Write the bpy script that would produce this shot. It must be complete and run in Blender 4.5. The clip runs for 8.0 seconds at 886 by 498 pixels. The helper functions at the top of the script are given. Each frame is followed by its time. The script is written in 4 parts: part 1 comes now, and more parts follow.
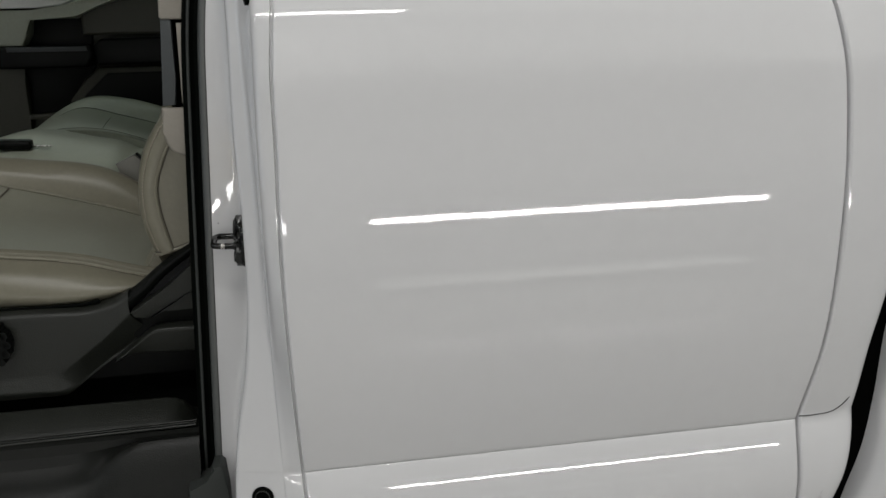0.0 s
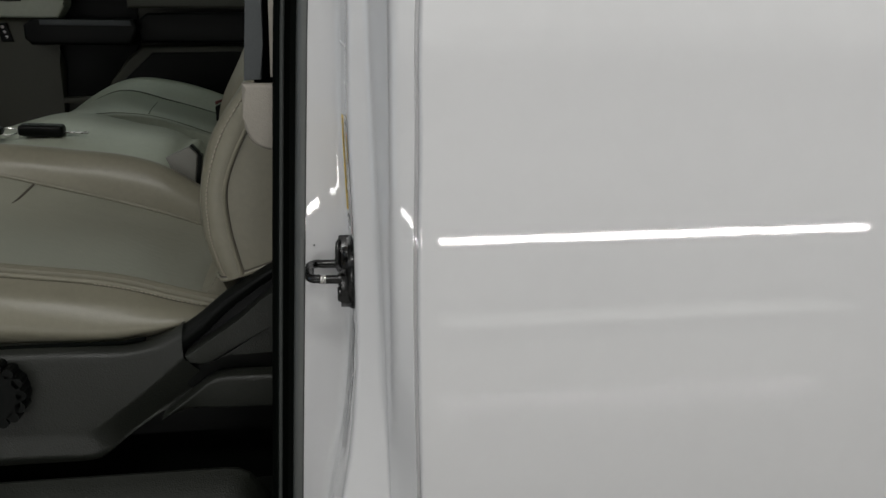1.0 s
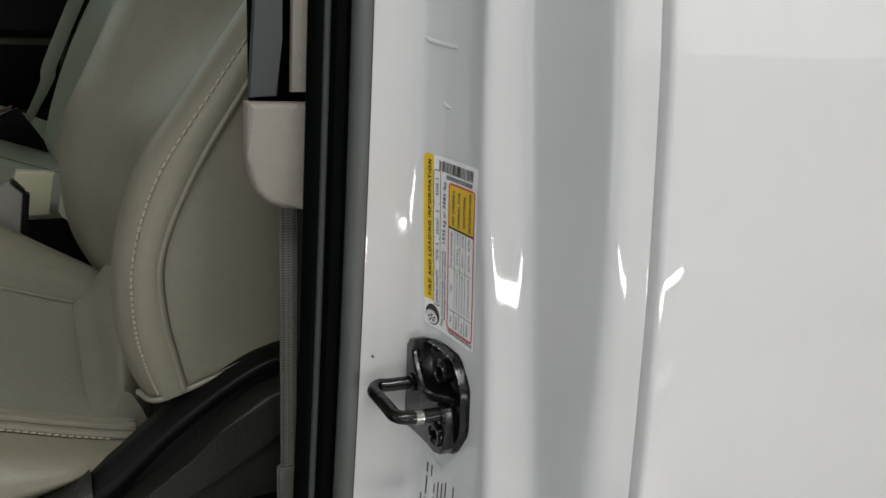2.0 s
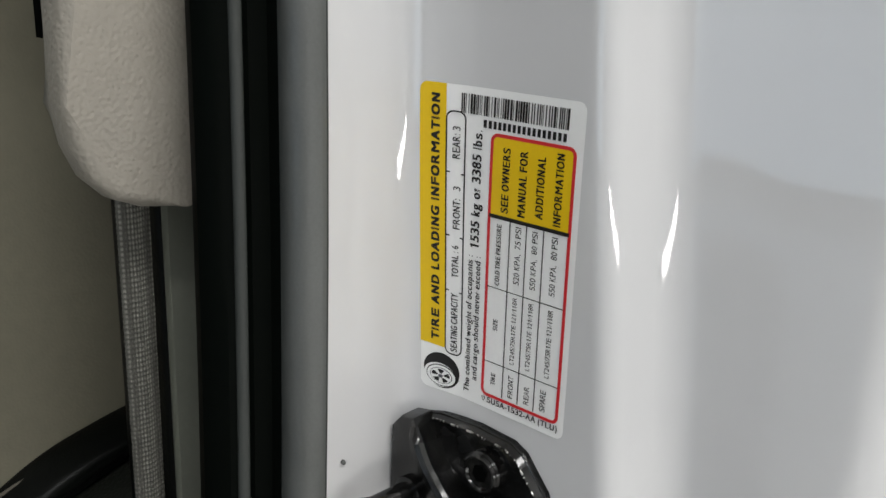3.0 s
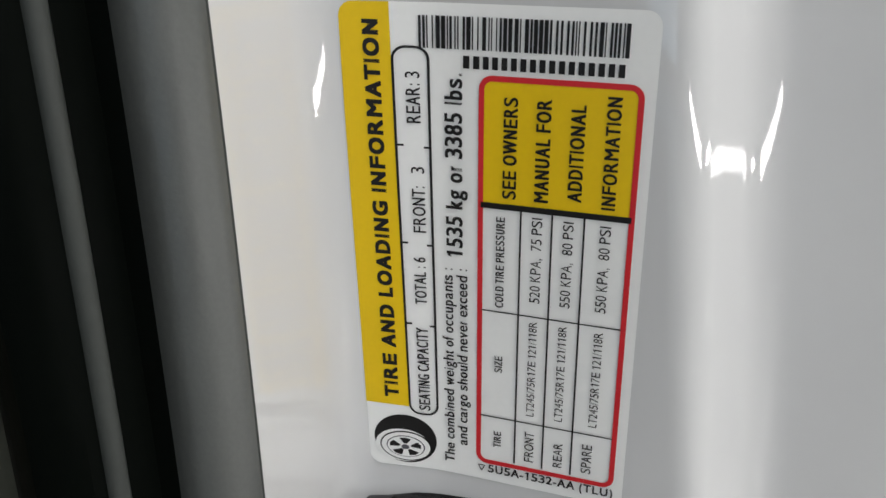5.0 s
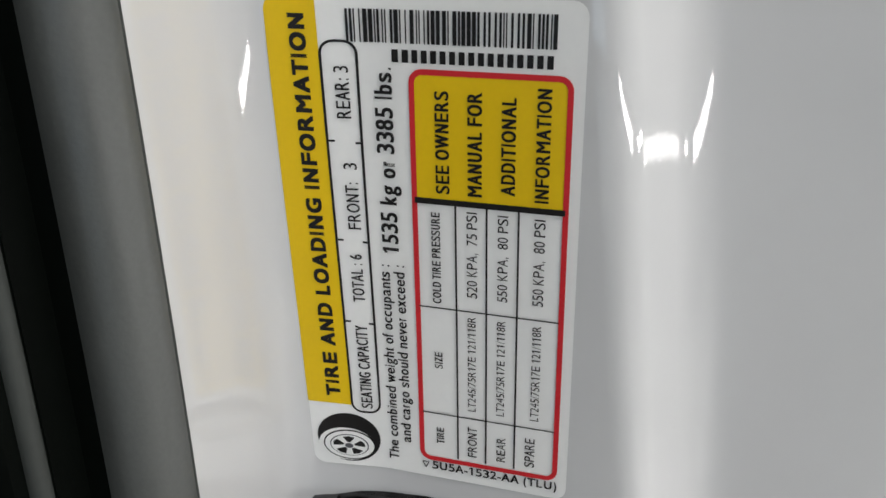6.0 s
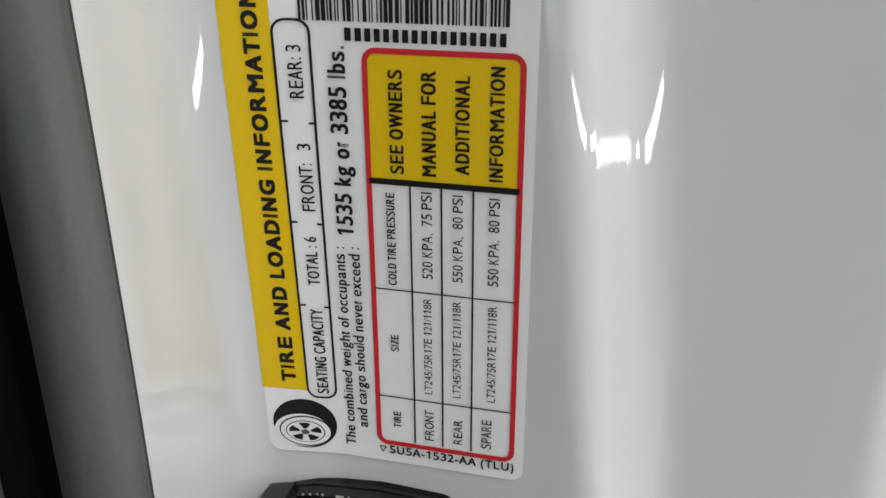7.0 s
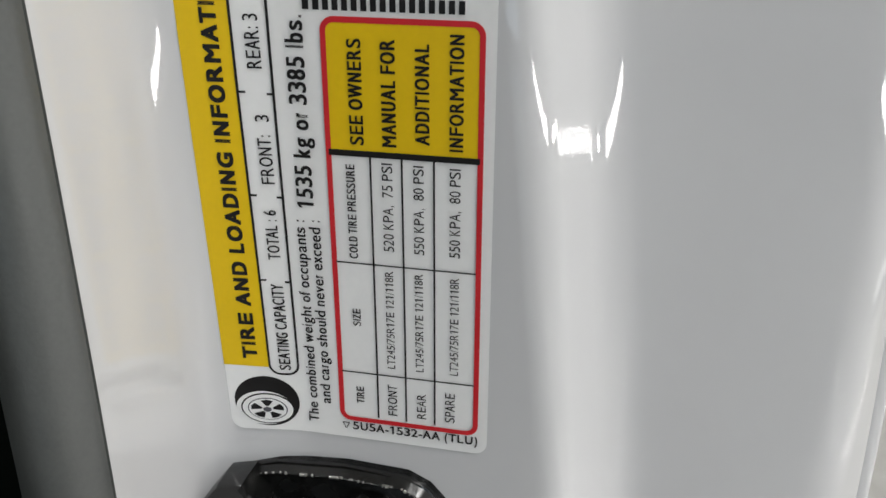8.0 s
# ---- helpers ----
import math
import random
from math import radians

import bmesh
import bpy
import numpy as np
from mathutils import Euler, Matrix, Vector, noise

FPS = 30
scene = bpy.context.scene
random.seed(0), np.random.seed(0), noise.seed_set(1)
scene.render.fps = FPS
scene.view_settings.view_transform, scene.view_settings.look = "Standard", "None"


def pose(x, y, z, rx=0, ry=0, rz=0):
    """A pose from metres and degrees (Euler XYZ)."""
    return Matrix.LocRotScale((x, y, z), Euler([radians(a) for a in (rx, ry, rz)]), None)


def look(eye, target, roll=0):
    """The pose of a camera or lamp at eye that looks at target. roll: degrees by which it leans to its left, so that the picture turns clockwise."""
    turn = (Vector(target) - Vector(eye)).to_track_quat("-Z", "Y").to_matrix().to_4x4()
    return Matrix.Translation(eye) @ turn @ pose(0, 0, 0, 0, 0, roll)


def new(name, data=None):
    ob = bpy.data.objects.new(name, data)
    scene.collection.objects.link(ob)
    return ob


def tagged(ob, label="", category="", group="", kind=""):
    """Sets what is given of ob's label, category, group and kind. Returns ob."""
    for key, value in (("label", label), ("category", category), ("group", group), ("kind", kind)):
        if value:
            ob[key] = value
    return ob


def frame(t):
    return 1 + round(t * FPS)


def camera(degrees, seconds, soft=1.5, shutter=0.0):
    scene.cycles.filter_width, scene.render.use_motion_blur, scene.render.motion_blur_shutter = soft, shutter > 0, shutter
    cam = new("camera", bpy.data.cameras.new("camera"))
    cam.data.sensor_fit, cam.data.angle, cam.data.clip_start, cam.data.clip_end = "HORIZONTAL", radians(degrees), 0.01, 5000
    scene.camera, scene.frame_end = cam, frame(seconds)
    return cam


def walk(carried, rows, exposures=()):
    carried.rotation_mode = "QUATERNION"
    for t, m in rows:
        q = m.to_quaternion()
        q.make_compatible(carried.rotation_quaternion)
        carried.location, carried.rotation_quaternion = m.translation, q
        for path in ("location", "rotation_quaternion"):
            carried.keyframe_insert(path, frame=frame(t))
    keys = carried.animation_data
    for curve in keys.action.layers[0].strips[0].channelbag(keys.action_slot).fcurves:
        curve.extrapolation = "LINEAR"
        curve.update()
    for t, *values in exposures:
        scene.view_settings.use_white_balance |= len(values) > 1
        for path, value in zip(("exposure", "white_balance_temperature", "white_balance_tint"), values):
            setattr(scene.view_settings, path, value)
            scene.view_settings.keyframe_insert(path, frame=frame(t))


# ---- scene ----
# ---- camera: seconds, place, yaw, pitch, roll ----
PATH = [
    (0.0, 0.0796, -1.2649, 1.4464, -9.75, -15.46, -1.35),
    (0.5, 0.0609, -1.0981, 1.4254, -7.82, -15.60, -0.85),
    (1.0, -0.0265, -0.8665, 1.3878, -8.01, -15.39, 0.07),
    (1.5, -0.1391, -0.6513, 1.3644, -12.85, -15.33, 1.48),
    (1.7, -0.1948, -0.5564, 1.3682, -18.45, -15.48, 2.49),
    (2.0, -0.2600, -0.4578, 1.3694, -27.44, -14.93, 2.42),
    (2.2, -0.2781, -0.4018, 1.3599, -32.28, -14.82, 2.34),
    (3.3, -0.2255, -0.0888, 1.3110, -54.99, -18.14, 2.56),
    (3.5, -0.2247, -0.0666, 1.3139, -58.92, -18.46, 2.47),
    (3.7, -0.2067, -0.0400, 1.3022, -61.38, -18.61, 2.36),
    (4.0, -0.1962, -0.0214, 1.3005, -64.38, -19.03, 2.31),
    (4.5, -0.1888, -0.0233, 1.3019, -67.76, -20.33, 0.91),
    (5.0, -0.1814, -0.0184, 1.2993, -70.54, -21.41, 0.05),
    (6.5, -0.1759, -0.0271, 1.3001, -73.79, -22.02, -0.28),
    (7.0, -0.1776, -0.0259, 1.2947, -75.67, -21.87, 0.14),
    (7.5, -0.1758, -0.0284, 1.2962, -76.68, -22.29, 0.35),
    (8.0, -0.1782, -0.0276, 1.2897, -77.94, -22.26, 0.48),
]


def view(x, y, z, yaw, pitch, roll):
    a, b = radians(yaw), radians(pitch)
    ahead = Vector((-math.sin(a) * math.cos(b), math.cos(a) * math.cos(b), math.sin(b)))
    return look((x, y, z), Vector((x, y, z)) + ahead, roll)


cam = camera(53.77, 8.0)
walk(cam, [(r[0], view(*r[1:])) for r in PATH], [(0.0, -0.45), (0.5, -0.33), (1.0, -0.33), (1.5, -0.12), (2.0, 0.06), (3.3, 0.43), (5.0, 0.40), (8.0, 0.38)])

# ---- world and lamps ----
world = bpy.data.worlds.new("world")
scene.world = world
world.use_nodes = True
world.node_tree.nodes["Background"].inputs["Color"].default_value = (0.9, 0.95, 1.0, 1)
world.node_tree.nodes["Background"].inputs["Strength"].default_value = 0.05

LAMPS = [
    # name, centre, size along x, size across, watts, target
    ("wall_tube_lamp_1", (1.430, -2.975, 0.712), 2.000, 0.046, 17, (1.437, 0, 0.712)),
    ("wall_lamp_low", (-1.555, -2.975, 0.70), 2.39, 0.10, 15, (-1.555, 0, 0.70)),
    ("ceiling_lamp_1", (-0.60, -1.75, 3.55), 2.4, 0.30, 58, (-0.60, -1.75, 0)),
    # the next three are unseen fill lamps, added to balance panel, jamb and seats
    ("ceiling_fill_2", (3.2, -0.9, 3.55), 2.4, 0.30, 108, (3.2, -0.9, 0)),
    ("ceiling_fill_3", (-4.0, -2.1, 3.55), 2.4, 0.30, 32, (-4.0, -2.1, 0)),
    ("ceiling_fill_4", (-4.2, 1.4, 3.55), 2.4, 0.30, 24, (-4.2, 1.4, 0)),
]
for name, place, long, wide, watts, target in LAMPS:
    lamp = bpy.data.lights.new(name, "AREA")
    lamp.shape, lamp.size, lamp.size_y, lamp.energy = "RECTANGLE", long, wide, watts
    lamp.color = (1.0, 0.992, 0.975)
    ob = new(name, lamp)
    ob.matrix_world = look(place, target)

# cool fill lamp added before the closed front wall
lamp = bpy.data.lights.new("cool_fill_lamp", "AREA")
lamp.shape, lamp.size, lamp.size_y, lamp.energy, lamp.color = "RECTANGLE", 3.0, 2.6, 26, (0.64, 0.81, 1.0)
new("cool_fill_lamp", lamp).matrix_world = look((-6.75, -0.6, 1.5), (0, -0.6, 1.3))

# greenish fill lamp added at the tinted passenger window, brightens the far seats
lamp = bpy.data.lights.new("passenger_window_fill", "AREA")
lamp.shape, lamp.size, lamp.size_y, lamp.energy, lamp.color = "RECTANGLE", 0.95, 0.30, 0.8, (0.84, 1.0, 0.90)
new("passenger_window_fill", lamp).matrix_world = look((-0.55, 1.70, 1.72), (-0.45, 0.7, 1.0))

# ---- materials ----
def material(name, colour, rough=0.5, metal=0.0, coat=0.0, vary=0.0, vary_scale=6.0, bump=0.0, bump_scale=200.0, kind="noise", spec=0.4, second=0.0, second_scale=30.0, stretch=(1, 1, 1), turn=0.0, dots=0.0):
    m = bpy.data.materials.new(name)
    m.use_nodes = True
    nt = m.node_tree
    b = nt.nodes["Principled BSDF"]
    b.inputs["Base Color"].default_value = (*colour, 1)
    b.inputs["Roughness"].default_value = rough
    b.inputs["Metallic"].default_value = metal
    b.inputs["Coat Weight"].default_value = coat
    b.inputs["Coat Roughness"].default_value = 0.005
    b.inputs["Coat IOR"].default_value = 1.62
    b.inputs["Specular IOR Level"].default_value = spec
    co = nt.nodes.new("ShaderNodeTexCoord")
    mp = nt.nodes.new("ShaderNodeMapping")
    mp.inputs["Scale"].default_value = stretch
    mp.inputs["Rotation"].default_value = (0, 0, radians(turn))
    nt.links.new(co.outputs["Object"], mp.inputs["Vector"])
    if vary:
        n1 = nt.nodes.new("ShaderNodeTexNoise")
        n1.inputs["Scale"].default_value = vary_scale
        n1.inputs["Detail"].default_value = 5
        nt.links.new(mp.outputs["Vector"], n1.inputs["Vector"])
        n2 = nt.nodes.new("ShaderNodeTexNoise")
        n2.inputs["Scale"].default_value = vary_scale * 14
        n2.inputs["Detail"].default_value = 3
        nt.links.new(mp.outputs["Vector"], n2.inputs["Vector"])
        add = nt.nodes.new("ShaderNodeMath")
        add.operation = "ADD"
        nt.links.new(n1.outputs["Fac"], add.inputs[0])
        nt.links.new(n2.outputs["Fac"], add.inputs[1])
        rng = nt.nodes.new("ShaderNodeMapRange")
        rng.inputs["From Min"].default_value, rng.inputs["From Max"].default_value = 0.6, 1.4
        rng.inputs["To Min"].default_value, rng.inputs["To Max"].default_value = 1 - vary, 1 + vary
        nt.links.new(add.outputs[0], rng.inputs["Value"])
        mul = nt.nodes.new("ShaderNodeVectorMath")
        mul.operation = "SCALE"
        mul.inputs[0].default_value = colour
        nt.links.new(rng.outputs[0], mul.inputs["Scale"])
        nt.links.new(mul.outputs[0], b.inputs["Base Color"])
        rr = nt.nodes.new("ShaderNodeMapRange")
        rr.inputs["To Min"].default_value, rr.inputs["To Max"].default_value = max(0.02, rough - 0.12 * vary / 0.1), min(1, rough + 0.12 * vary / 0.1)
        nt.links.new(n1.outputs["Fac"], rr.inputs["Value"])
        nt.links.new(rr.outputs[0], b.inputs["Roughness"])
    if bump:
        if kind == "grain":
            t = nt.nodes.new("ShaderNodeTexVoronoi")
            t.feature = "SMOOTH_F1"
            out = t.outputs["Distance"]
        elif kind == "weave":
            t = nt.nodes.new("ShaderNodeTexVoronoi")
            t.inputs["Randomness"].default_value = 0.0
            if turn:
                t.voronoi_dimensions = "2D"
            out = t.outputs["Distance"]
        else:
            t = nt.nodes.new("ShaderNodeTexNoise")
            t.inputs["Detail"].default_value = 3
            out = t.outputs["Fac"]
        t.inputs["Scale"].default_value = bump_scale
        nt.links.new(mp.outputs["Vector"], t.inputs["Vector"])
        if dots:
            pit = nt.nodes.new("ShaderNodeMapRange")
            pit.inputs["From Min"].default_value, pit.inputs["From Max"].default_value = 0.12, 0.55
            pit.inputs["To Min"].default_value, pit.inputs["To Max"].default_value = (1 - dots, 1) if dots > 0 else (1, 1 + dots)
            nt.links.new(out, pit.inputs["Value"])
            dim = nt.nodes.new("ShaderNodeVectorMath")
            dim.operation = "SCALE"
            nt.links.new(mul.outputs[0], dim.inputs[0])
            nt.links.new(pit.outputs[0], dim.inputs["Scale"])
            nt.links.new(dim.outputs[0], b.inputs["Base Color"])
        bp = nt.nodes.new("ShaderNodeBump")
        bp.inputs["Strength"].default_value = 1.0
        bp.inputs["Distance"].default_value = bump
        nt.links.new(out, bp.inputs["Height"])
        last = bp
        if second:
            t2 = nt.nodes.new("ShaderNodeTexNoise")
            t2.inputs["Scale"].default_value = second_scale
            t2.inputs["Detail"].default_value = 2
            nt.links.new(mp.outputs["Vector"], t2.inputs["Vector"])
            b2 = nt.nodes.new("ShaderNodeBump")
            b2.inputs["Distance"].default_value = second
            nt.links.new(t2.outputs["Fac"], b2.inputs["Height"])
            nt.links.new(bp.outputs["Normal"], b2.inputs["Normal"])
            last = b2
        nt.links.new(last.outputs["Normal"], b.inputs["Normal"])
        nt.links.new(last.outputs["Normal"], b.inputs["Coat Normal"])
    return m


PAINT = material("white_paint", (0.62, 0.62, 0.625), 0.45, coat=1.0, vary=0.015, vary_scale=3, bump=0.000012, bump_scale=320, second=0.000003, second_scale=1100, spec=0.03)
RUBBER = material("black_rubber", (0.0014, 0.0021, 0.0016), 0.48, spec=0.03, vary=0.12, vary_scale=30, bump=0.00004, bump_scale=900)
RUBBER_GREY = material("grey_rubber_lip", (0.066, 0.070, 0.066), 0.48, spec=0.9, vary=0.14, vary_scale=60, bump=0.00006, bump_scale=700)
PLASTIC = material("black_plastic", (0.0024, 0.0030, 0.0025), 0.42, spec=0.13, vary=0.1, vary_scale=12, bump=0.00012, bump_scale=700, kind="grain")
PLASTIC_GREY = material("charcoal_plastic", (0.0135, 0.0150, 0.0118), 0.42, spec=0.38, vary=0.12, vary_scale=12, bump=0.0004, bump_scale=520, kind="grain", second=0.0003, second_scale=90)
BEIGE = material("beige_grained_plastic", (0.268, 0.248, 0.213), 0.55, vary=0.05, vary_scale=20, bump=0.00045, bump_scale=620, kind="grain", second=0.00015, second_scale=420)
LEATHER = material("tan_leather", (0.190, 0.179, 0.134), 0.34, vary=0.08, vary_scale=9, bump=0.00014, bump_scale=650, kind="grain", second=0.0016, second_scale=17)
# tan with the far door's weak light put into the colour
TRIM_SHADED = material("tan_door_trim_shaded", (0.052, 0.052, 0.037), 0.5, vary=0.08, vary_scale=9, bump=0.0003, bump_scale=500, kind="grain")
PERFORATED = material("perforated_grey_leather", (0.262, 0.262, 0.210), 0.36, vary=0.08, vary_scale=7, bump=0.0005, bump_scale=250, kind="weave", second=0.0008, second_scale=18, turn=38, dots=0.22)
# paler and greener than the tan leather, imitates light through tinted glass
LEATHER_LIT = material("grey_leather_lit_green", (0.345, 0.370, 0.295), 0.36, vary=0.08, vary_scale=7, bump=0.0003, bump_scale=650, kind="grain", second=0.0008, second_scale=18)
# grey for the ridge's painted highlight, the edge's painted shade and the end cap
RIDGE = material("grey_rubber_sheen_shade", (0.032, 0.036, 0.033), 0.60, vary=0.1, vary_scale=40, bump=0.00003, bump_scale=900)
SILL = material("black_sill_plastic", (0.0062, 0.0070, 0.0056), 0.42, spec=0.26, vary=0.12, vary_scale=12, bump=0.0003, bump_scale=520, kind="grain", second=0.0003, second_scale=90)
PANEL_GREY = material("grey_green_plastic", (0.135, 0.143, 0.118), 0.5, vary=0.06, vary_scale=20, bump=0.0001, bump_scale=600, kind="grain")
LIGHT_BLOCK = material("dark_light_block", (0.006, 0.007, 0.007), 0.05, spec=0.5)
WEBBING = material("grey_seat_belt_webbing", (0.270, 0.266, 0.232), 0.6, vary=0.25, vary_scale=160, bump=0.0010, bump_scale=760, kind="weave", stretch=(1, 1, 0.62), dots=-0.70)
STRAP = material("grey_green_belt_strap", (0.25, 0.27, 0.22), 0.6, vary=0.08, vary_scale=30, bump=0.0003, bump_scale=500, kind="weave")
CREAM = material("cream_plastic", (0.42, 0.41, 0.29), 0.5, vary=0.05, vary_scale=20, bump=0.0001, bump_scale=500)
BLACK_METAL = material("black_coated_steel", (0.004, 0.004, 0.0038), 0.17, vary=0.2, vary_scale=60, bump=0.0003, bump_scale=140, spec=0.6)
STEEL = material("worn_bare_steel", (0.55, 0.54, 0.52), 0.28, metal=1.0, vary=0.15, vary_scale=150)
LABEL_WHITE = material("white_label_vinyl", (0.86, 0.86, 0.85), 0.4, vary=0.02, vary_scale=40)
YELLOW = material("yellow_label_print", (0.80, 0.53, 0.003), 0.4, vary=0.03, vary_scale=60)
RED = material("red_label_print", (0.62, 0.022, 0.03), 0.4, vary=0.04, vary_scale=60)
INK = material("black_label_ink", (0.008, 0.007, 0.007), 0.4, vary=0.1, vary_scale=200)
GREY_INK = material("grey_label_ink", (0.10, 0.10, 0.115), 0.4, vary=0.1, vary_scale=200)
# near-black colour stands in for shade in gaps, slots, seams and sockets
GAP_SHADE = material("painted_gap_shade", (0.0015, 0.0017, 0.0015), 0.9, vary=0.1, spec=0.02)
THREAD = material("pale_stitching", (0.33, 0.30, 0.24), 0.8, vary=0.1, vary_scale=300)
CONCRETE = material("grey_sealed_concrete", (0.30, 0.295, 0.28), 0.16, vary=0.12, vary_scale=1.2, bump=0.0006, bump_scale=60)
WALL_LOW = material("grey_painted_wall", (0.15, 0.15, 0.147), 0.6, vary=0.05, vary_scale=2, bump=0.0004, bump_scale=90)
WALL_HIGH = material("white_painted_wall", (0.84, 0.84, 0.82), 0.65, vary=0.04, vary_scale=2, bump=0.0004, bump_scale=90)
CEILING = material("white_ceiling_paint", (0.78, 0.78, 0.76), 0.8, vary=0.03, vary_scale=2, bump=0.0005, bump_scale=80)
SLATE = material("slate_grey_plastic", (0.058, 0.064, 0.066), 0.5, vary=0.06, vary_scale=20, bump=0.0001, bump_scale=700, kind="grain", spec=0.3)
SEAM = material("dark_leather_seam", (0.085, 0.076, 0.06), 0.7, vary=0.1, vary_scale=40)
SOFT_SEAM = material("sunken_leather_seam", (0.15, 0.165, 0.13), 0.7, vary=0.1, vary_scale=40)
BUCKLE = material("grey_buckle_plastic", (0.15, 0.148, 0.130), 0.5, vary=0.06, vary_scale=30, bump=0.0001, bump_scale=600, kind="grain")
DARK_RED = material("dark_red_plastic", (0.10, 0.018, 0.014), 0.4, vary=0.06, vary_scale=30)
HEADLINER = material("grey_headliner_cloth", (0.32, 0.31, 0.29), 0.9, vary=0.06, vary_scale=60, bump=0.0004, bump_scale=600)


# ---- mesh helpers ----
def part(name, bm, mat, parent=None, label="", sharp=35):
    bmesh.ops.recalc_face_normals(bm, faces=bm.faces)
    me = bpy.data.meshes.new(name)
    bm.to_mesh(me)
    bm.free()
    me.materials.append(mat)
    me.shade_smooth()
    me.set_sharp_from_angle(angle=radians(sharp))
    ob = new(name, me)
    ob.parent = parent
    if label:
        ob["label"] = label
    return ob


def spline(xs, ys):
    """A smooth curve through given points, straight on past its ends."""
    xs, ys = np.array(xs, float), np.array(ys, float)
    if ys.ndim == 1:
        ys = ys[:, None]
    d = np.diff(ys, axis=0) / np.diff(xs)[:, None]
    s = np.vstack([d[:1], (d[:-1] + d[1:]) / 2, d[-1:]])

    def at(x):
        if x <= xs[0]:
            v = ys[0] + s[0] * (x - xs[0])
        elif x >= xs[-1]:
            v = ys[-1] + s[-1] * (x - xs[-1])
        else:
            i = int(np.searchsorted(xs, x) - 1)
            h = xs[i + 1] - xs[i]
            u = (x - xs[i]) / h
            v = (2 * u**3 - 3 * u**2 + 1) * ys[i] + (u**3 - 2 * u**2 + u) * h * s[i] + (3 * u**2 - 2 * u**3) * ys[i + 1] + (u**3 - u**2) * h * s[i + 1]
        return v if len(v) > 1 else float(v[0])

    return at


def fillet(pts, radii, n=6):
    """A polyline with its inner corners rounded."""
    pts = [Vector(p) for p in pts]
    out = [pts[0]]
    for i in range(1, len(pts) - 1):
        p, a, b = pts[i], pts[i - 1], pts[i + 1]
        da, db = (a - p), (b - p)
        cut = min(radii[i - 1], 0.48 * da.length, 0.48 * db.length)
        p0, p2 = p + da.normalized() * cut, p + db.normalized() * cut
        for k in range(n + 1):
            u = k / n
            out.append((1 - u) ** 2 * p0 + 2 * u * (1 - u) * p + u * u * p2)
    out.append(pts[-1])
    return out


def sheet(rows, close=False):
    """A bmesh of quads between rows of points."""
    bm = bmesh.new()
    vs = [[bm.verts.new(p) for p in row] for row in rows]
    for a, b in zip(vs, vs[1:]):
        n = len(a)
        for i in range(n if close else n - 1):
            j = (i + 1) % n
            bm.faces.new((a[i], a[j], b[j], b[i]))
    return bm


def solid(rows):
    """A closed loft through rings of points, capped at both ends."""
    bm = sheet(rows, True)
    bm.verts.ensure_lookup_table()
    n, m = len(rows[0]), len(rows)
    bm.faces.new([bm.verts[i] for i in range(n)])
    bm.faces.new([bm.verts[(m - 1) * n + i] for i in range(n)])
    return bm


def prism(outline, axis, lo, hi, bevel=0.0, segments=3):
    """A flat outline (two coordinates) pushed along an axis from lo to hi, with rounded rims."""
    def at(p, v):
        return {"x": (v, p[0], p[1]), "y": (p[0], v, p[1]), "z": (p[0], p[1], v)}[axis]

    bm = bmesh.new()
    a = [bm.verts.new(at(p, lo)) for p in outline]
    b = [bm.verts.new(at(p, hi)) for p in outline]
    n = len(a)
    f1, f2 = bm.faces.new(a), bm.faces.new(b[::-1])
    for i in range(n):
        bm.faces.new((a[i], b[i], b[(i + 1) % n], a[(i + 1) % n]))
    if bevel:
        rim = list(set(f1.edges) | set(f2.edges))
        bmesh.ops.bevel(bm, geom=rim, offset=bevel, segments=segments, affect="EDGES", profile=0.5)
    return bm


def box(lo, hi, bevel=0.0, segments=2):
    bm = bmesh.new()
    bmesh.ops.create_cube(bm, size=1)
    lo, hi = Vector(lo), Vector(hi)
    for v in bm.verts:
        v.co = Vector(((lo[i] + hi[i]) / 2 + v.co[i] * (hi[i] - lo[i]) for i in range(3)))
    if bevel:
        bmesh.ops.bevel(bm, geom=bm.edges[:], offset=bevel, segments=segments, affect="EDGES", profile=0.5)
    return bm


def tube(path, r, n=10):
    path = [Vector(p) for p in path]
    rows, side = [], None
    for i, p in enumerate(path):
        d = (path[min(i + 1, len(path) - 1)] - path[max(i - 1, 0)]).normalized()
        if side is None:
            side = d.orthogonal().normalized()
        side = (side - d * side.dot(d)).normalized()
        up = d.cross(side)
        rr = r[i] if isinstance(r, list) else r
        rows.append([p + rr * (math.cos(2 * math.pi * k / n) * side + math.sin(2 * math.pi * k / n) * up) for k in range(n)])
    return solid(rows)


def disc(centre, normal, r, depth, n=28, bevel=0.0):
    centre, normal = Vector(centre), Vector(normal).normalized()
    return tube([centre, centre + normal * depth * 0.8, centre + normal * depth], [r, r, max(r - bevel, 1e-4)], n)


# ---- the room ----
floor = tagged(part("floor", box((-7, -6, -0.2), (8, 6, 0)), CONCRETE), "grey sealed concrete workshop floor with faint stains", "floor", kind="structure")
for nm, lo, hi in (("wall_south", (-7, -3.2, 0), (8, -3.0, 2.02)), ("wall_north", (-7, 5.8, 0), (8, 6, 4)), ("wall_west", (-7, -3.0, 0), (-6.8, 5.8, 4)), ("wall_east", (7.8, -3.0, 0), (8, 5.8, 4))):
    tagged(part(nm, box(lo, hi), WALL_LOW), "plain grey painted workshop wall", "wall", kind="structure")
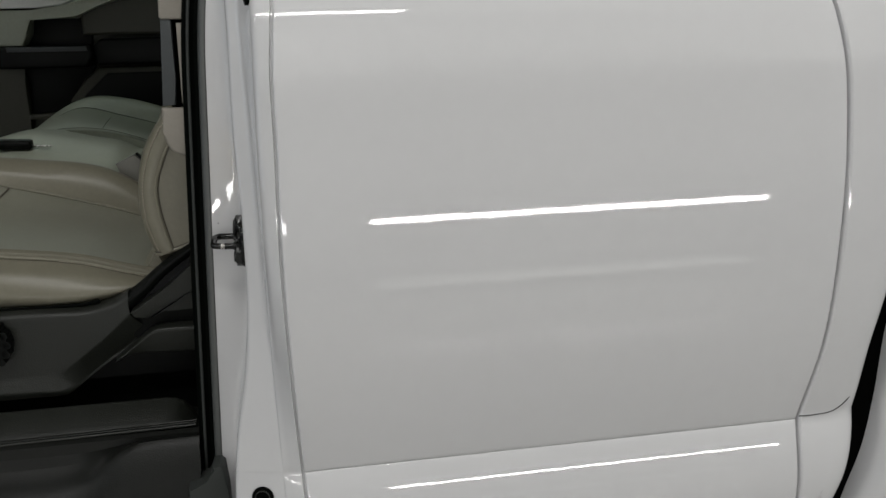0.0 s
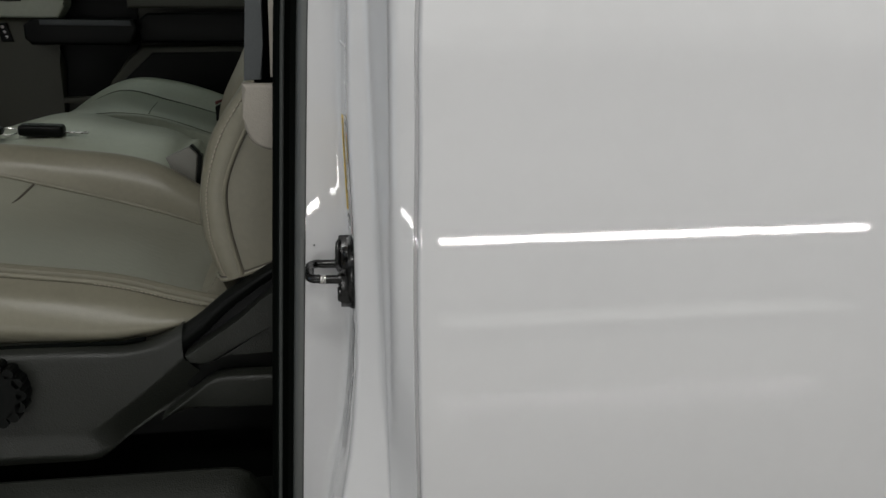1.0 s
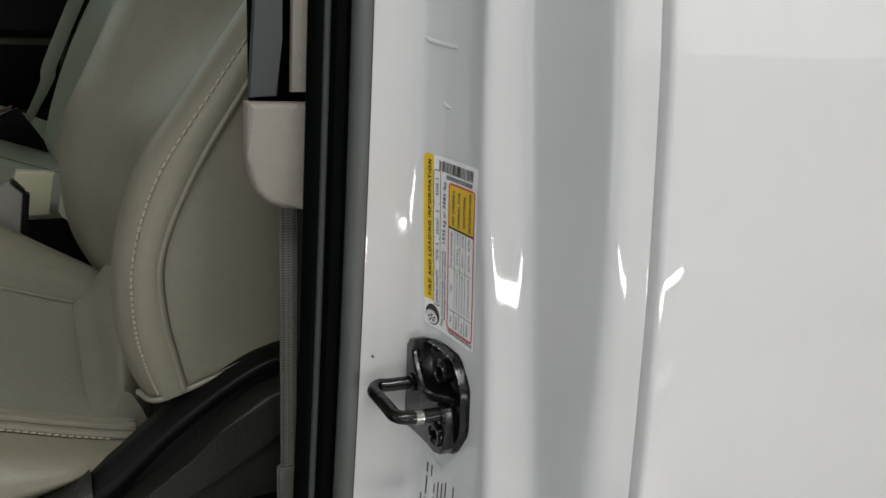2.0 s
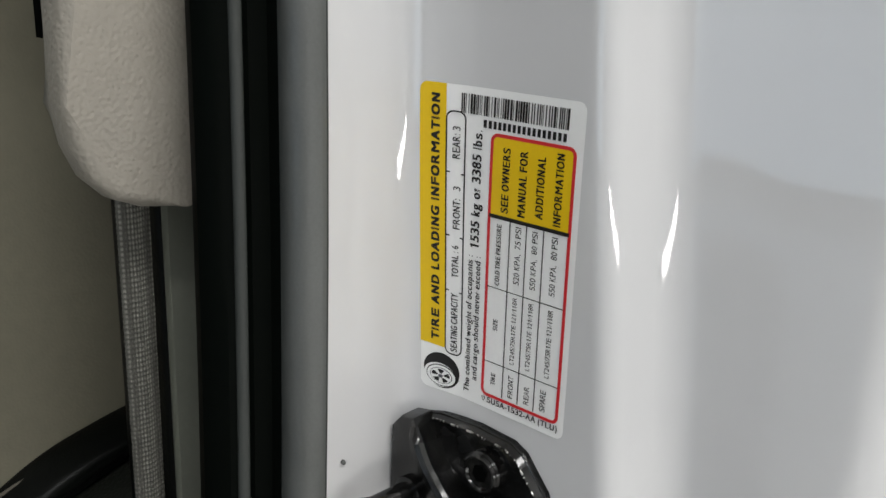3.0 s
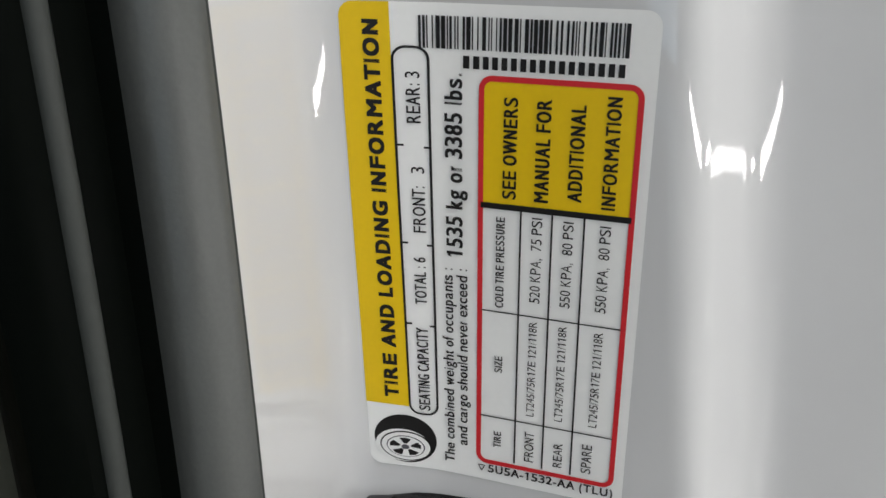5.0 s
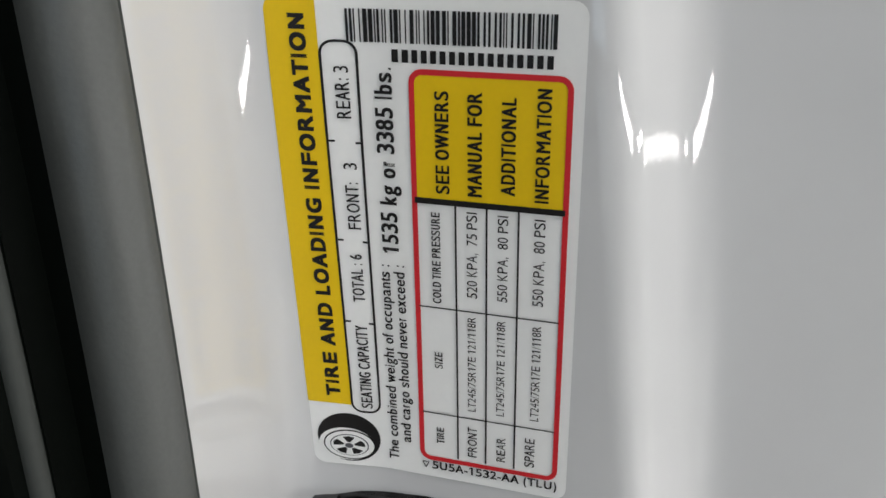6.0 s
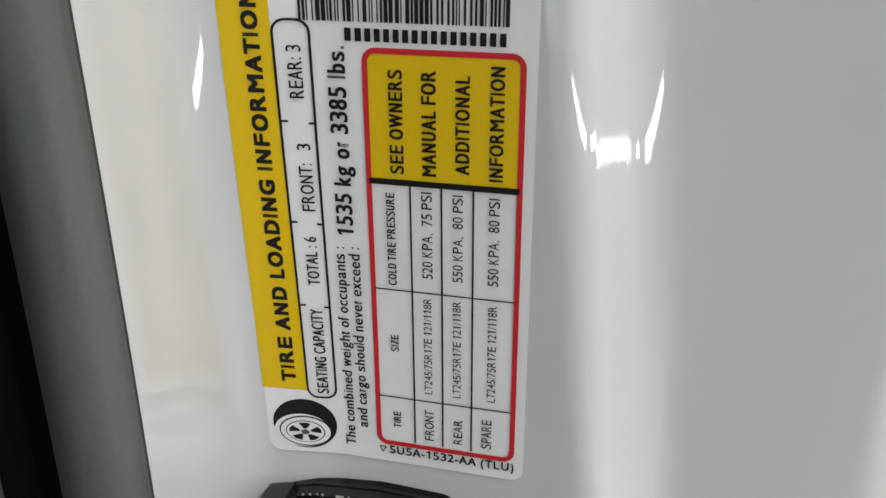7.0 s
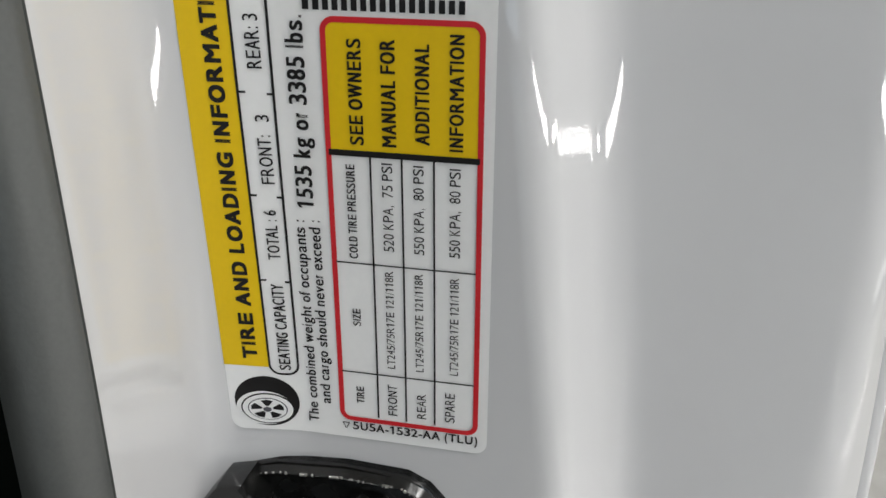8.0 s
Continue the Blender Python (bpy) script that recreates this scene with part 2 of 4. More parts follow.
tagged(part("wall_south_upper", box((-7, -3.2, 2.02), (8, -3.012, 4)), WALL_HIGH), "white painted upper part of the workshop wall", "wall", kind="structure")
banner = tagged(new("wall_banner"), "pale banner with large worn grey letters on the wall", "banner")
part("cloth", box((0.45, -3.012, 2.09), (2.35, -3.006, 2.34)), WALL_HIGH, banner)
for k in range(6):
    part("printed_bar", box((0.55 + 0.30 * k, -3.006, 2.13), (0.74 + 0.30 * k, -3.003, 2.29), 0.001), WALL_LOW, banner)
# made-up pale ledge, reflects as a faint band in the door skin
tagged(part("band_reflector", box((0.44, -3.0, 0.09), (2.30, -2.70, 0.13), 0.01), WALL_HIGH), "pale ledge added for a faint band reflected in the door", "wall ledge", kind="structure")
tagged(part("ceiling", box((-7, -3.2, 4.0), (8, 6, 4.2)), CEILING), "plain white workshop ceiling", "ceiling", kind="structure")

# ---- the truck ----
truck = tagged(new("pickup_truck"), "white extended-cab pickup truck with its front door open", "pickup truck")


def side_y(z):
    """The outer skin of the cab side."""
    s = z - 1.15
    y = -0.108 + 0.03 * s + 0.3 * s * s
    if z > 1.25:
        y -= 0.38 * (z - 1.25) ** 2
    if z > 1.33:
        y += 1.2 * (z - 1.33) ** 2
    if z > 1.43:
        y += 6.0 * (z - 1.43) ** 2
    if z < 0.783:
        d = 0.783 - z
        y += -0.57 * d + 1.3 * d * d
    return y


def edge_x(z):
    return -0.0479 + 0.048 * (z - 1.15) + 0.35 * max(0.0, z - 1.36) ** 2


def edge_y(z):
    s = z - 1.15
    return 0.0686 + 0.043 * s + 0.095 * s * s


label_x = spline((0.60, 0.72, 0.79, 0.847, 0.93, 1.02, 1.15, 1.28, 1.42, 1.6), (-0.045, -0.040, -0.0345, -0.0263, -0.010, 0.000, 0.00295, 0.0, 0.003, 0.004))
hem_x = spline((0.60, 0.75, 0.95, 1.13, 1.28, 1.37, 1.46, 1.6), (0.076, 0.0674, 0.0595, 0.0573, 0.0607, 0.0620, 0.0690, 0.080))
rear_x = spline((0.50, 0.637, 0.78, 0.92, 1.107, 1.28, 1.36, 1.444, 1.56), (0.845, 0.865, 0.866, 0.887, 0.893, 0.891, 0.884, 0.868, 0.835))


def bend(a):
    """How far the jamb bows off the label's plane towards its inner corner, a from the label's inner edge."""
    if a < 0.018:
        return -0.15 * (0.020 - a)
    return -0.15 * (0.022 - a) ** 2 / 0.008 if a < 0.022 else 0.0


def jamb_row(z):
    """The door's front edge at a height, from the weatherstrip out to the hem: a flat face, a narrow step, a wide face and a flange."""
    ax, ay, lx = edge_x(z), edge_y(z), label_x(z)
    s = z - 1.15
    by = 0.0705 + 0.03 * max(0.0, z - 1.2)
    hx, hy = hem_x(z), side_y(z)
    y1, y4 = -0.0322 + 0.105 * s, hy + 0.0050
    y3 = max(min(-0.0915 - 0.0341 * s + 0.45 * s * s, 0.65 * y1 + 0.35 * y4), y4 + 0.004)
    y2 = 0.5 * (y1 + y3)
    ay += 0.0016
    mx = 0.55 * ax + 0.45 * (lx - 0.005)
    by += 0.0025
    pts = [(ax + 0.006, ay + 0.02, z), (ax, ay, z), (mx, 0.55 * ay + 0.45 * by + 0.0022, z), (lx - 0.15 * (by - 0.0475), by, z), (lx, 0.0475, z), (lx, -0.0195 + 0.095 * s, z), (max(lx + 0.008, 0.0272 - 0.02 * s), y1, z), (0.0302 + 0.040 * s * s, y2, z), (0.0352 + 0.055 * s * s, y3, z), (hx - 0.0036, y4, z), (hx - 0.0032, hy + 0.0100, z), (hx - 0.0003, hy + 0.0100, z)]
    return fillet([Vector(p) for p in pts], (0.003, 0.012, 0.0100, 0.002, 0.0066, 0.0085, 0.0140, 0.0096, 0.0015, 0.001), 9)


def skin_row(z, last):
    hx, x1 = hem_x(z), last
    y = side_y(z)
    pts = [Vector((hx + 0.0035 * (1 - math.cos(u)), y + 0.0045 * (1 - math.sin(u)), z)) for u in np.linspace(0.15, math.pi / 2, 6)]
    for u in np.linspace(0.02, 1, 26):
        pts.append(Vector((hx + 0.0035 + (x1 - 0.004 - hx - 0.0035) * u, y, z)))
    pts += [Vector((x1 - 0.001, y + 0.0012, z)), Vector((x1, y + 0.004, z)), Vector((x1, y + 0.03, z))]
    return pts


def door_rows(z0, z1, n):
    rows = []
    for z in np.linspace(z0, z1, n):
        row = jamb_row(z)
        rows.append(row + skin_row(z, rear_x(z) - 0.0025))
    return rows


SKIN = len(jamb_row(1.0)) + 2
rows = door_rows(0.785, 1.60, 150)
low = [[p + Vector((0, 0.0012 if i > SKIN else 0, -0.0015)) for i, p in enumerate(rows[0])], [p + Vector((0, 0.012 if i > SKIN else 0, -0.002)) for i, p in enumerate(rows[0])]]
rear_door = part("rear_door", sheet(low[::-1] + rows), PAINT, truck, "closed white painted rear-hinged door with a bare door jamb", 50)
rows = [[p for p in r] for r in door_rows(0.50, 0.7815, 44)]
top = [[p + Vector((0, dy if i > SKIN else 0, dz)) for i, p in enumerate(rows[-1])] for dy, dz in ((0.0003, 0.0005), (0.0009, 0.0011), (0.0019, 0.0016), (0.0034, 0.0019), (0.012, 0.0020))]
part("rocker_panel", sheet(rows + top), PAINT, truck, "white rocker panel under the rear door", 50)
# black strip behind the door seam, in place of its shade
part("seam_backing", box((0.085, -0.058, 0.74), (0.86, -0.045, 0.83)), GAP_SHADE, truck)

# rear cab corner, and the front edge of the bed behind the gap
corner_x = spline((0.50, 0.60, 0.69, 0.79, 0.90, 1.02, 1.30, 1.5), (0.930, 0.950, 0.977, 0.990, 0.996, 1.012, 1.020, 1.005))
rows = []
for z in np.linspace(0.50, 1.60, 90):
    y, x0, x1 = side_y(z), rear_x(z) + 0.0025, corner_x(z)
    p = [Vector((x0, y + 0.03, z)), Vector((x0, y + 0.004, z)), Vector((x0 + 0.001, y + 0.0012, z)), Vector((x0 + 0.004, y, z)), Vector((x0 + 0.006, y, z)), Vector((x0 + 0.012, y, z)), Vector((x0 + 0.04, y, z)), Vector((x1 - 0.060, y, z)), Vector((x1 - 0.055, y, z))]
    for u in np.linspace(0.1, 1, 10):
        a = u * math.pi / 2
        p.append(Vector((x1 - 0.055 + 0.055 * math.sin(a), y + 0.055 * (1 - math.cos(a)), z)))
    p.append(Vector((x1, 0.30, z)))
    rows.append(p)
part("cab_corner", sheet(rows), PAINT, truck, "white rounded rear corner of the cab", 50)
rows = []
for z in np.linspace(0.45, 1.55, 60):
    y, x0 = side_y(z) + 0.004, corner_x(z) + 0.044
    p = [Vector((x0 + 0.004, 0.6, z))]
    for u in np.linspace(0, 1, 8):
        a = u * math.pi / 2
        p.append(Vector((x0 + 0.03 - 0.03 * math.cos(a), y + 0.03 - 0.03 * math.sin(a), z)))
    p.append(Vector((x0 + 1.2, y, z)))
    rows.append(p)
part("bed_side", sheet(rows), PAINT, truck, "white front edge of the cargo bed behind the cab gap", 50)
# black backing paints the shade inside the rear seam
part("rear_seam_backing", box((0.83, -0.055, 0.5), (0.935, -0.03, 1.6)), GAP_SHADE, truck)

# black panel added for the unlit depth between cab and bed
part("cab_gap_shade", box((0.93, -0.035, 0.40), (1.40, 0.05, 1.58)), GAP_SHADE, truck, "black panel for the shade between cab and bed")

# unseen opaque panel added to keep lamp light off the backrest
part("door_window_block", box((0.03, 0.02, 1.605), (0.84, 0.026, 1.90)), LIGHT_BLOCK, rear_door, "unseen opaque panel in the rear window's place, blocks lamp light")

seam_line = spline(range(5), [(0.868, 0.7885), (0.8894, 0.7881), (0.9214, 0.7907), (0.9385, 0.8000), (0.9540, 0.8150)])
part("corner_seam", tube([(seam_line(t)[0], side_y(seam_line(t)[1]) + 0.0002 + max(0, seam_line(t)[0] - corner_x(seam_line(t)[1]) + 0.055) ** 2 * 9, seam_line(t)[1]) for t in np.linspace(0, 4, 24)], 0.0009, 6), GAP_SHADE, truck, "dark seam line across the cab corner")

# weatherstrip along the front edge of the rear door
rows = []
for z in np.linspace(0.745, 1.62, 60):
    ax, ay = edge_x(z), edge_y(z)
    p = [(0.010, 0.012), (0.003, 0.004), (0.001, 0.0010), (-0.0015, 0.0006), (-0.0040, 0.0012), (-0.0065, 0.0026), (-0.0086, 0.0050), (-0.0099, 0.0080), (-0.0104, 0.0110), (-0.0090, 0.0150)]
    rows.append([Vector((ax + a, ay + b, z)) for a, b in p] + [Vector((ax + 0.006, ay + 0.018, z))])
part("weatherstrip_lip", solid(rows), RUBBER_GREY, rear_door, "grey rubber lip of the door weatherstrip", 40)
# dark strip paints the shadow line between lip and paint
part("weatherstrip_edge_shade", tube([(edge_x(z) + 0.0008, edge_y(z) + 0.0012, z) for z in np.linspace(0.75, 1.62, 40)], 0.0005, 8), RIDGE, rear_door, "thin dark strip for the shade beside the paint")
rows = []
for z in np.linspace(0.70, 1.62, 60):
    ax, ay = edge_x(z), edge_y(z)
    p = [(-0.008, 0.012), (-0.0105, 0.0185), (-0.0170, 0.0205), (-0.0215, 0.0180), (-0.0255, 0.0158), (-0.0300, 0.0170), (-0.0335, 0.0205), (-0.0353, 0.0255), (-0.0342, 0.0300), (-0.031, 0.035), (-0.022, 0.041), (0.0, 0.043), (0.004, 0.020)]
    rows.append([Vector((ax + a, ay + b, z)) for a, b in p])
part("weatherstrip_bulb", solid(rows), RUBBER, rear_door, "black rubber bulb of the door weatherstrip", 30)

# lighter grey here stands in for a soft highlight on black rubber
part("weatherstrip_ridge_sheen", tube([(edge_x(z) - 0.0252, edge_y(z) + 0.0160, z) for z in np.linspace(0.72, 1.62, 60)], 0.0023, 24), RIDGE, rear_door, "raised weatherstrip ridge, its soft highlight put in the colour")

# ---- door striker ----
plate = [(0.0720, 1.1420), (0.066, 1.1480), (0.054, 1.1510), (0.036, 1.1524), (0.0195, 1.1516), (0.0137, 1.1488), (0.0030, 1.1365), (0.0010, 1.1310), (0.0002, 1.1070), (0.0015, 1.1000), (0.0120, 1.0845), (0.0175, 1.0800), (0.0240, 1.0780), (0.0400, 1.0820), (0.0560, 1.0800), (0.0700, 1.0775), (0.0730, 1.0800)]
part("striker_plate", prism(plate, "x", -0.0005, 0.0045, 0.0008, 2), BLACK_METAL, rear_door, "black steel door striker plate bolted to the jamb", 30)
# raised flat under the loop, and the folded wall round the hollow
raised = [(0.0715, 1.1430), (0.0670, 1.1485), (0.0600, 1.1500), (0.0560, 1.1420), (0.0490, 1.1310), (0.0360, 1.1215), (0.0200, 1.1190), (0.0100, 1.1190), (0.0080, 1.1110), (0.0085, 1.1000), (0.0095, 1.0890), (0.0150, 1.0830), (0.0240, 1.0805), (0.0400, 1.0845), (0.0560, 1.0825), (0.0695, 1.0800), (0.0720, 1.0830)]
part("striker_flat", prism(raised, "x", -0.0112, 0.001, 0.0014, 2), BLACK_METAL, rear_door, "", 30)
wall_line = [Vector((0, y, z)) for y, z in plate[1:13]]
rows = []
for k in range(len(wall_line) * 3 - 2):
    p = wall_line[k // 3].lerp(wall_line[min(k // 3 + 1, len(wall_line) - 1)], (k % 3) / 3)
    inward = (Vector((0, 0.036, 1.118)) - p).normalized()
    high = 0.0042 - 0.0008 * max(0.0, 1 - k / 14)
    rows.append([p + inward * d + Vector((0.001 - h, 0, 0)) for d, h in ((0.0, -0.003), (0.0, 0.10 * high), (0.0003, 0.22 * high), (0.0020, 0.95 * high), (0.0023, high), (0.0027, 0.94 * high), (0.0029, 0.2 * high), (0.0029, -0.003))])
part("striker_wall", solid(rows), BLACK_METAL, rear_door, "", 24)
# paint worn off in specks along the fold
rng = random.Random(4)
fold = [a[4].lerp(b[4], f) + Vector((0.0004, 0, 0)) for a, b in zip(rows[:16], rows[1:17]) for f in (0, 0.14, 0.28, 0.42, 0.57, 0.71, 0.85)]
part("worn_edge", tube(fold, [rng.choice((0.0002, 0.0002, 0.0002, 0.0003, 0.00042, 0.00046, 0.00052)) for p in fold], 6), STEEL, rear_door, "specks of bare steel along the striker's folded edge")
loop = [(-0.004, 0.0590, 1.1180), (-0.030, 0.0610, 1.1180)]
for u in np.linspace(0, 1, 6):
    a = u * math.pi / 2
    loop.append((-0.034 - 0.009 * math.sin(a), 0.0610 - 0.009 * (1 - math.cos(a)) + 0.0025 * (1 - u), 1.1178))
loop += [(-0.043, 0.030, 1.1168)]
for u in np.linspace(0, 1, 6):
    a = u * math.pi / 2
    loop.append((-0.043 + 0.009 * (1 - math.cos(a)), 0.0215 - 0.009 * math.sin(a), 1.1160))
loop += [(-0.031, 0.0121, 1.1154), (-0.004, 0.0145, 1.1135)]
part("striker_loop", tube(loop, 0.0047, 14), BLACK_METAL, rear_door, "bent black steel striker loop")
part("wear_mark", tube([(-0.0320, 0.0121, 1.1155), (-0.0265, 0.0124, 1.1150)], 0.00485, 14), STEEL, rear_door, "bare worn steel band on the striker loop")
rib = [(-0.0085, 0.0615, 1.148), (-0.0112, 0.0570, 1.1415), (-0.0120, 0.0485, 1.1300), (-0.0114, 0.034, 1.1196), (-0.0040, 0.0066, 1.1235)]
sp = spline(range(5), rib)
part("striker_rib", tube([sp(t) for t in np.linspace(0, 4, 26)], [0.0008 + 0.0026 * min(1, k / 6) for k in range(26)], 10), BLACK_METAL, rear_door)
for x, y, z, high in ((-0.0005, 0.0285, 1.1375, 0.0060), (-0.0112, 0.0190, 1.0965, 0.0022)):
    part("bolt", disc((x, y, z), (-1, 0, 0), 0.0085, high, 24, 0.0012), BLACK_METAL, rear_door)
    part("bolt_rim", tube([(x - high, y + 0.0070 * math.cos(t), z + 0.0070 * math.sin(t)) for t in np.linspace(0, 2 * math.pi, 25)], 0.0010, 6), BLACK_METAL, rear_door)
    part("bolt_socket", disc((x - high + 0.0002, y, z), (-1, 0, 0), 0.0036, 0.0006, 6), GAP_SHADE, rear_door)

for y, z in ((0.0596, 1.1180), (0.0142, 1.1138)):
    part("loop_collar", disc((-0.0110, y, z), (-1, 0, 0), 0.0066, 0.0028, 20, 0.0012), BLACK_METAL, rear_door)

# pressed creases above the label, a stop, a plug and screw marks on the jamb
crease = spline(range(4), [(-0.0024, 0.0770, 1.3612), (-0.0018, 0.0727, 1.3548), (-0.0001, 0.0609, 1.3525), (0.0019, 0.0354, 1.3502)])
part("pressed_crease", tube([crease(t) for t in np.linspace(0, 3, 24)], [0.0012 + 0.0008 * math.sin(math.pi * k / 23) for k in range(24)], 10), PAINT, rear_door, "shallow pressed crease in the white jamb", 60)
crease = spline(range(3), [(0.0006, 0.0500, 1.3170), (0.0008, 0.0480, 1.3135), (0.0010, 0.0395, 1.3125)])
part("pressed_crease", tube([crease(t) for t in np.linspace(0, 2, 14)], [0.0008 + 0.0009 * math.sin(math.pi * k / 13) for k in range(14)], 10), PAINT, rear_door, "", 60)
part("rubber_stop", disc((0.0362, -0.0395, 1.4640), (-0.94, -0.34, 0.03), 0.0095, 0.004, 24, 0.002), RUBBER, rear_door, "black rubber stop on the jamb")
part("plug", disc((0.0028, -0.0664, 0.744), (-0.22, -0.97, 0.10), 0.0165, 0.004, 32, 0.003), RUBBER, rear_door, "round black rubber plug in the jamb")
part("plug_ring", tube([Vector((0.0028, -0.0664, 0.744)) + Vector((-0.22, -0.97, 0.10)).normalized() * 0.0042 + Vector((0.97, -0.22, 0)).normalized() * 0.0108 * math.cos(t) + Vector((0, 0, 0.0108 * math.sin(t))) for t in np.linspace(0, 2 * math.pi, 28)], 0.0011, 6), PLASTIC_GREY, rear_door)
part("screw_mark", disc((-0.0375, 0.0715, 1.137), (0, -1, 0), 0.0009, 0.0016, 12, 0.0004), RUBBER_GREY, rear_door)


# ---- labels on the jamb ----
def on_jamb(a, v, lift):
    """A place on the label: a across from its inner edge, v down from its top (negative), in metres."""
    w = 1.0 if a < 0.012 else max(0.0, 1 - (a - 0.012) / 0.018)
    a = a - 0.022 * (v + 0.1) * w
    z = 1.28 + v
    return Vector((label_x(z) + bend(a) - 0.0004 - lift, 0.0675 - a, z))


def flat(name, outline, lift, mat, parent, step=0.004, label=""):
    """A printed shape on the label: a grid cut to a convex outline, so that it bends with the jamb."""
    bm = bmesh.new()
    bm.faces.new([bm.verts.new((a, v, 0)) for a, v in outline])
    xs = [p[0] for p in outline]
    for x in np.arange(min(xs) + step, max(xs), step):
        bmesh.ops.bisect_plane(bm, geom=bm.verts[:] + bm.edges[:] + bm.faces[:], plane_co=(x, 0, 0), plane_no=(1, 0, 0))
    ys = [p[1] for p in outline]
    for y in np.arange(min(ys) + 0.02, max(ys), 0.02):
        bmesh.ops.bisect_plane(bm, geom=bm.verts[:] + bm.edges[:] + bm.faces[:], plane_co=(0, y, 0), plane_no=(0, 1, 0))
    for v in bm.verts:
        v.co = on_jamb(v.co.x, v.co.y, lift)
    return part(name, bm, mat, parent, label, 60)


def ring(a0, a1, v0, v1, r, w, lift, mat, parent, name, label=""):
    """A printed frame with rounded corners and line width w."""
    def loop_at(inset):
        q, pts = max(r - inset, 0.0002), []
        for ca, cv, t0 in ((a1 - inset - q, v1 - inset - q, 0), (a0 + inset + q, v1 - inset - q, 90), (a0 + inset + q, v0 + inset + q, 180), (a1 - inset - q, v0 + inset + q, 270)):
            for k in range(7):
                t = radians(t0 + 15 * k)
                pts.append((ca + q * math.cos(t), cv + q * math.sin(t)))
        full = []
        for i, p in enumerate(pts):
            n = pts[(i + 1) % len(pts)]
            m = max(1, int(math.hypot(n[0] - p[0], n[1] - p[1]) / 0.006)) if i % 7 == 6 else 1
            full += [(p[0] + (n[0] - p[0]) * k / m, p[1] + (n[1] - p[1]) * k / m) for k in range(m)]
        return full

    outer, inner = loop_at(0), loop_at(w)
    n = min(len(outer), len(inner))
    bm = bmesh.new()
    o = [bm.verts.new(on_jamb(*p, lift)) for p in outer[:n]]
    i_ = [bm.verts.new(on_jamb(*p, lift)) for p in inner[:n]]
    for k in range(n):
        j = (k + 1) % n
        bm.faces.new((o[k], o[j], i_[j], i_[k]))
    return part(name, bm, mat, parent, label, 60)


# advance and side bearings, in thousandths of the size, of a plain grotesque face
ADVANCE = {c: w for w, cs in ((278, " I,.:/"), (333, "-()"), (222, "il"), (278, "ft"), (333, "r"), (500, "cksvxyz"), (556, "abdeghnopqu"), (722, "w"), (833, "mM"), (556, "0123456789L"), (611, "FTZ"), (667, "ABEKPSVXY"), (722, "CDHNRUG"), (778, "OQ"), (944, "W"), (500, "J")) for c in cs}
BEARING = {c: b for b, cs in (((15, 15), "AVWXYTvwxy"), ((75, 40), "BDEFKLPR"), ((76, 76), "HMNUI"), ((45, 45), "CGOQS"), ((100, 175), "1"), ((40, 40), "023456789"), ((65, 65), "bhmnpruil"), ((38, 38), "acdegoqs"), ((87, 87), ".,:"), ((30, 30), "-/"), ((60, 60), "()"), ((15, 20), "ft"), ((66, 10), "k")) for c in cs}
GLYPHS = {"1": ([Vector(p) for p in ((0.20, 0.0, 0), (0.30, 0.0, 0), (0.30, 0.68, 0), (0.225, 0.68, 0), (0.10, 0.585, 0), (0.10, 0.50, 0), (0.20, 0.57, 0))], [[0, 1, 2, 6], [2, 3, 4, 6], [4, 5, 6]])}


def glyph(c):
    """The built-in font's outline of one character, filled: corners and faces."""
    if c not in GLYPHS:
        cu = bpy.data.curves.new("glyph", "FONT")
        cu.body, cu.size, cu.resolution_u = c, 1.0, 4
        tmp = bpy.data.objects.new("glyph", cu)
        scene.collection.objects.link(tmp)
        me = bpy.data.meshes.new_from_object(tmp.evaluated_get(bpy.context.evaluated_depsgraph_get()))
        bpy.data.objects.remove(tmp)
        GLYPHS[c] = ([v.co.copy() for v in me.vertices], [list(f.vertices) for f in me.polygons])
        bpy.data.meshes.remove(me)
    return GLYPHS[c]


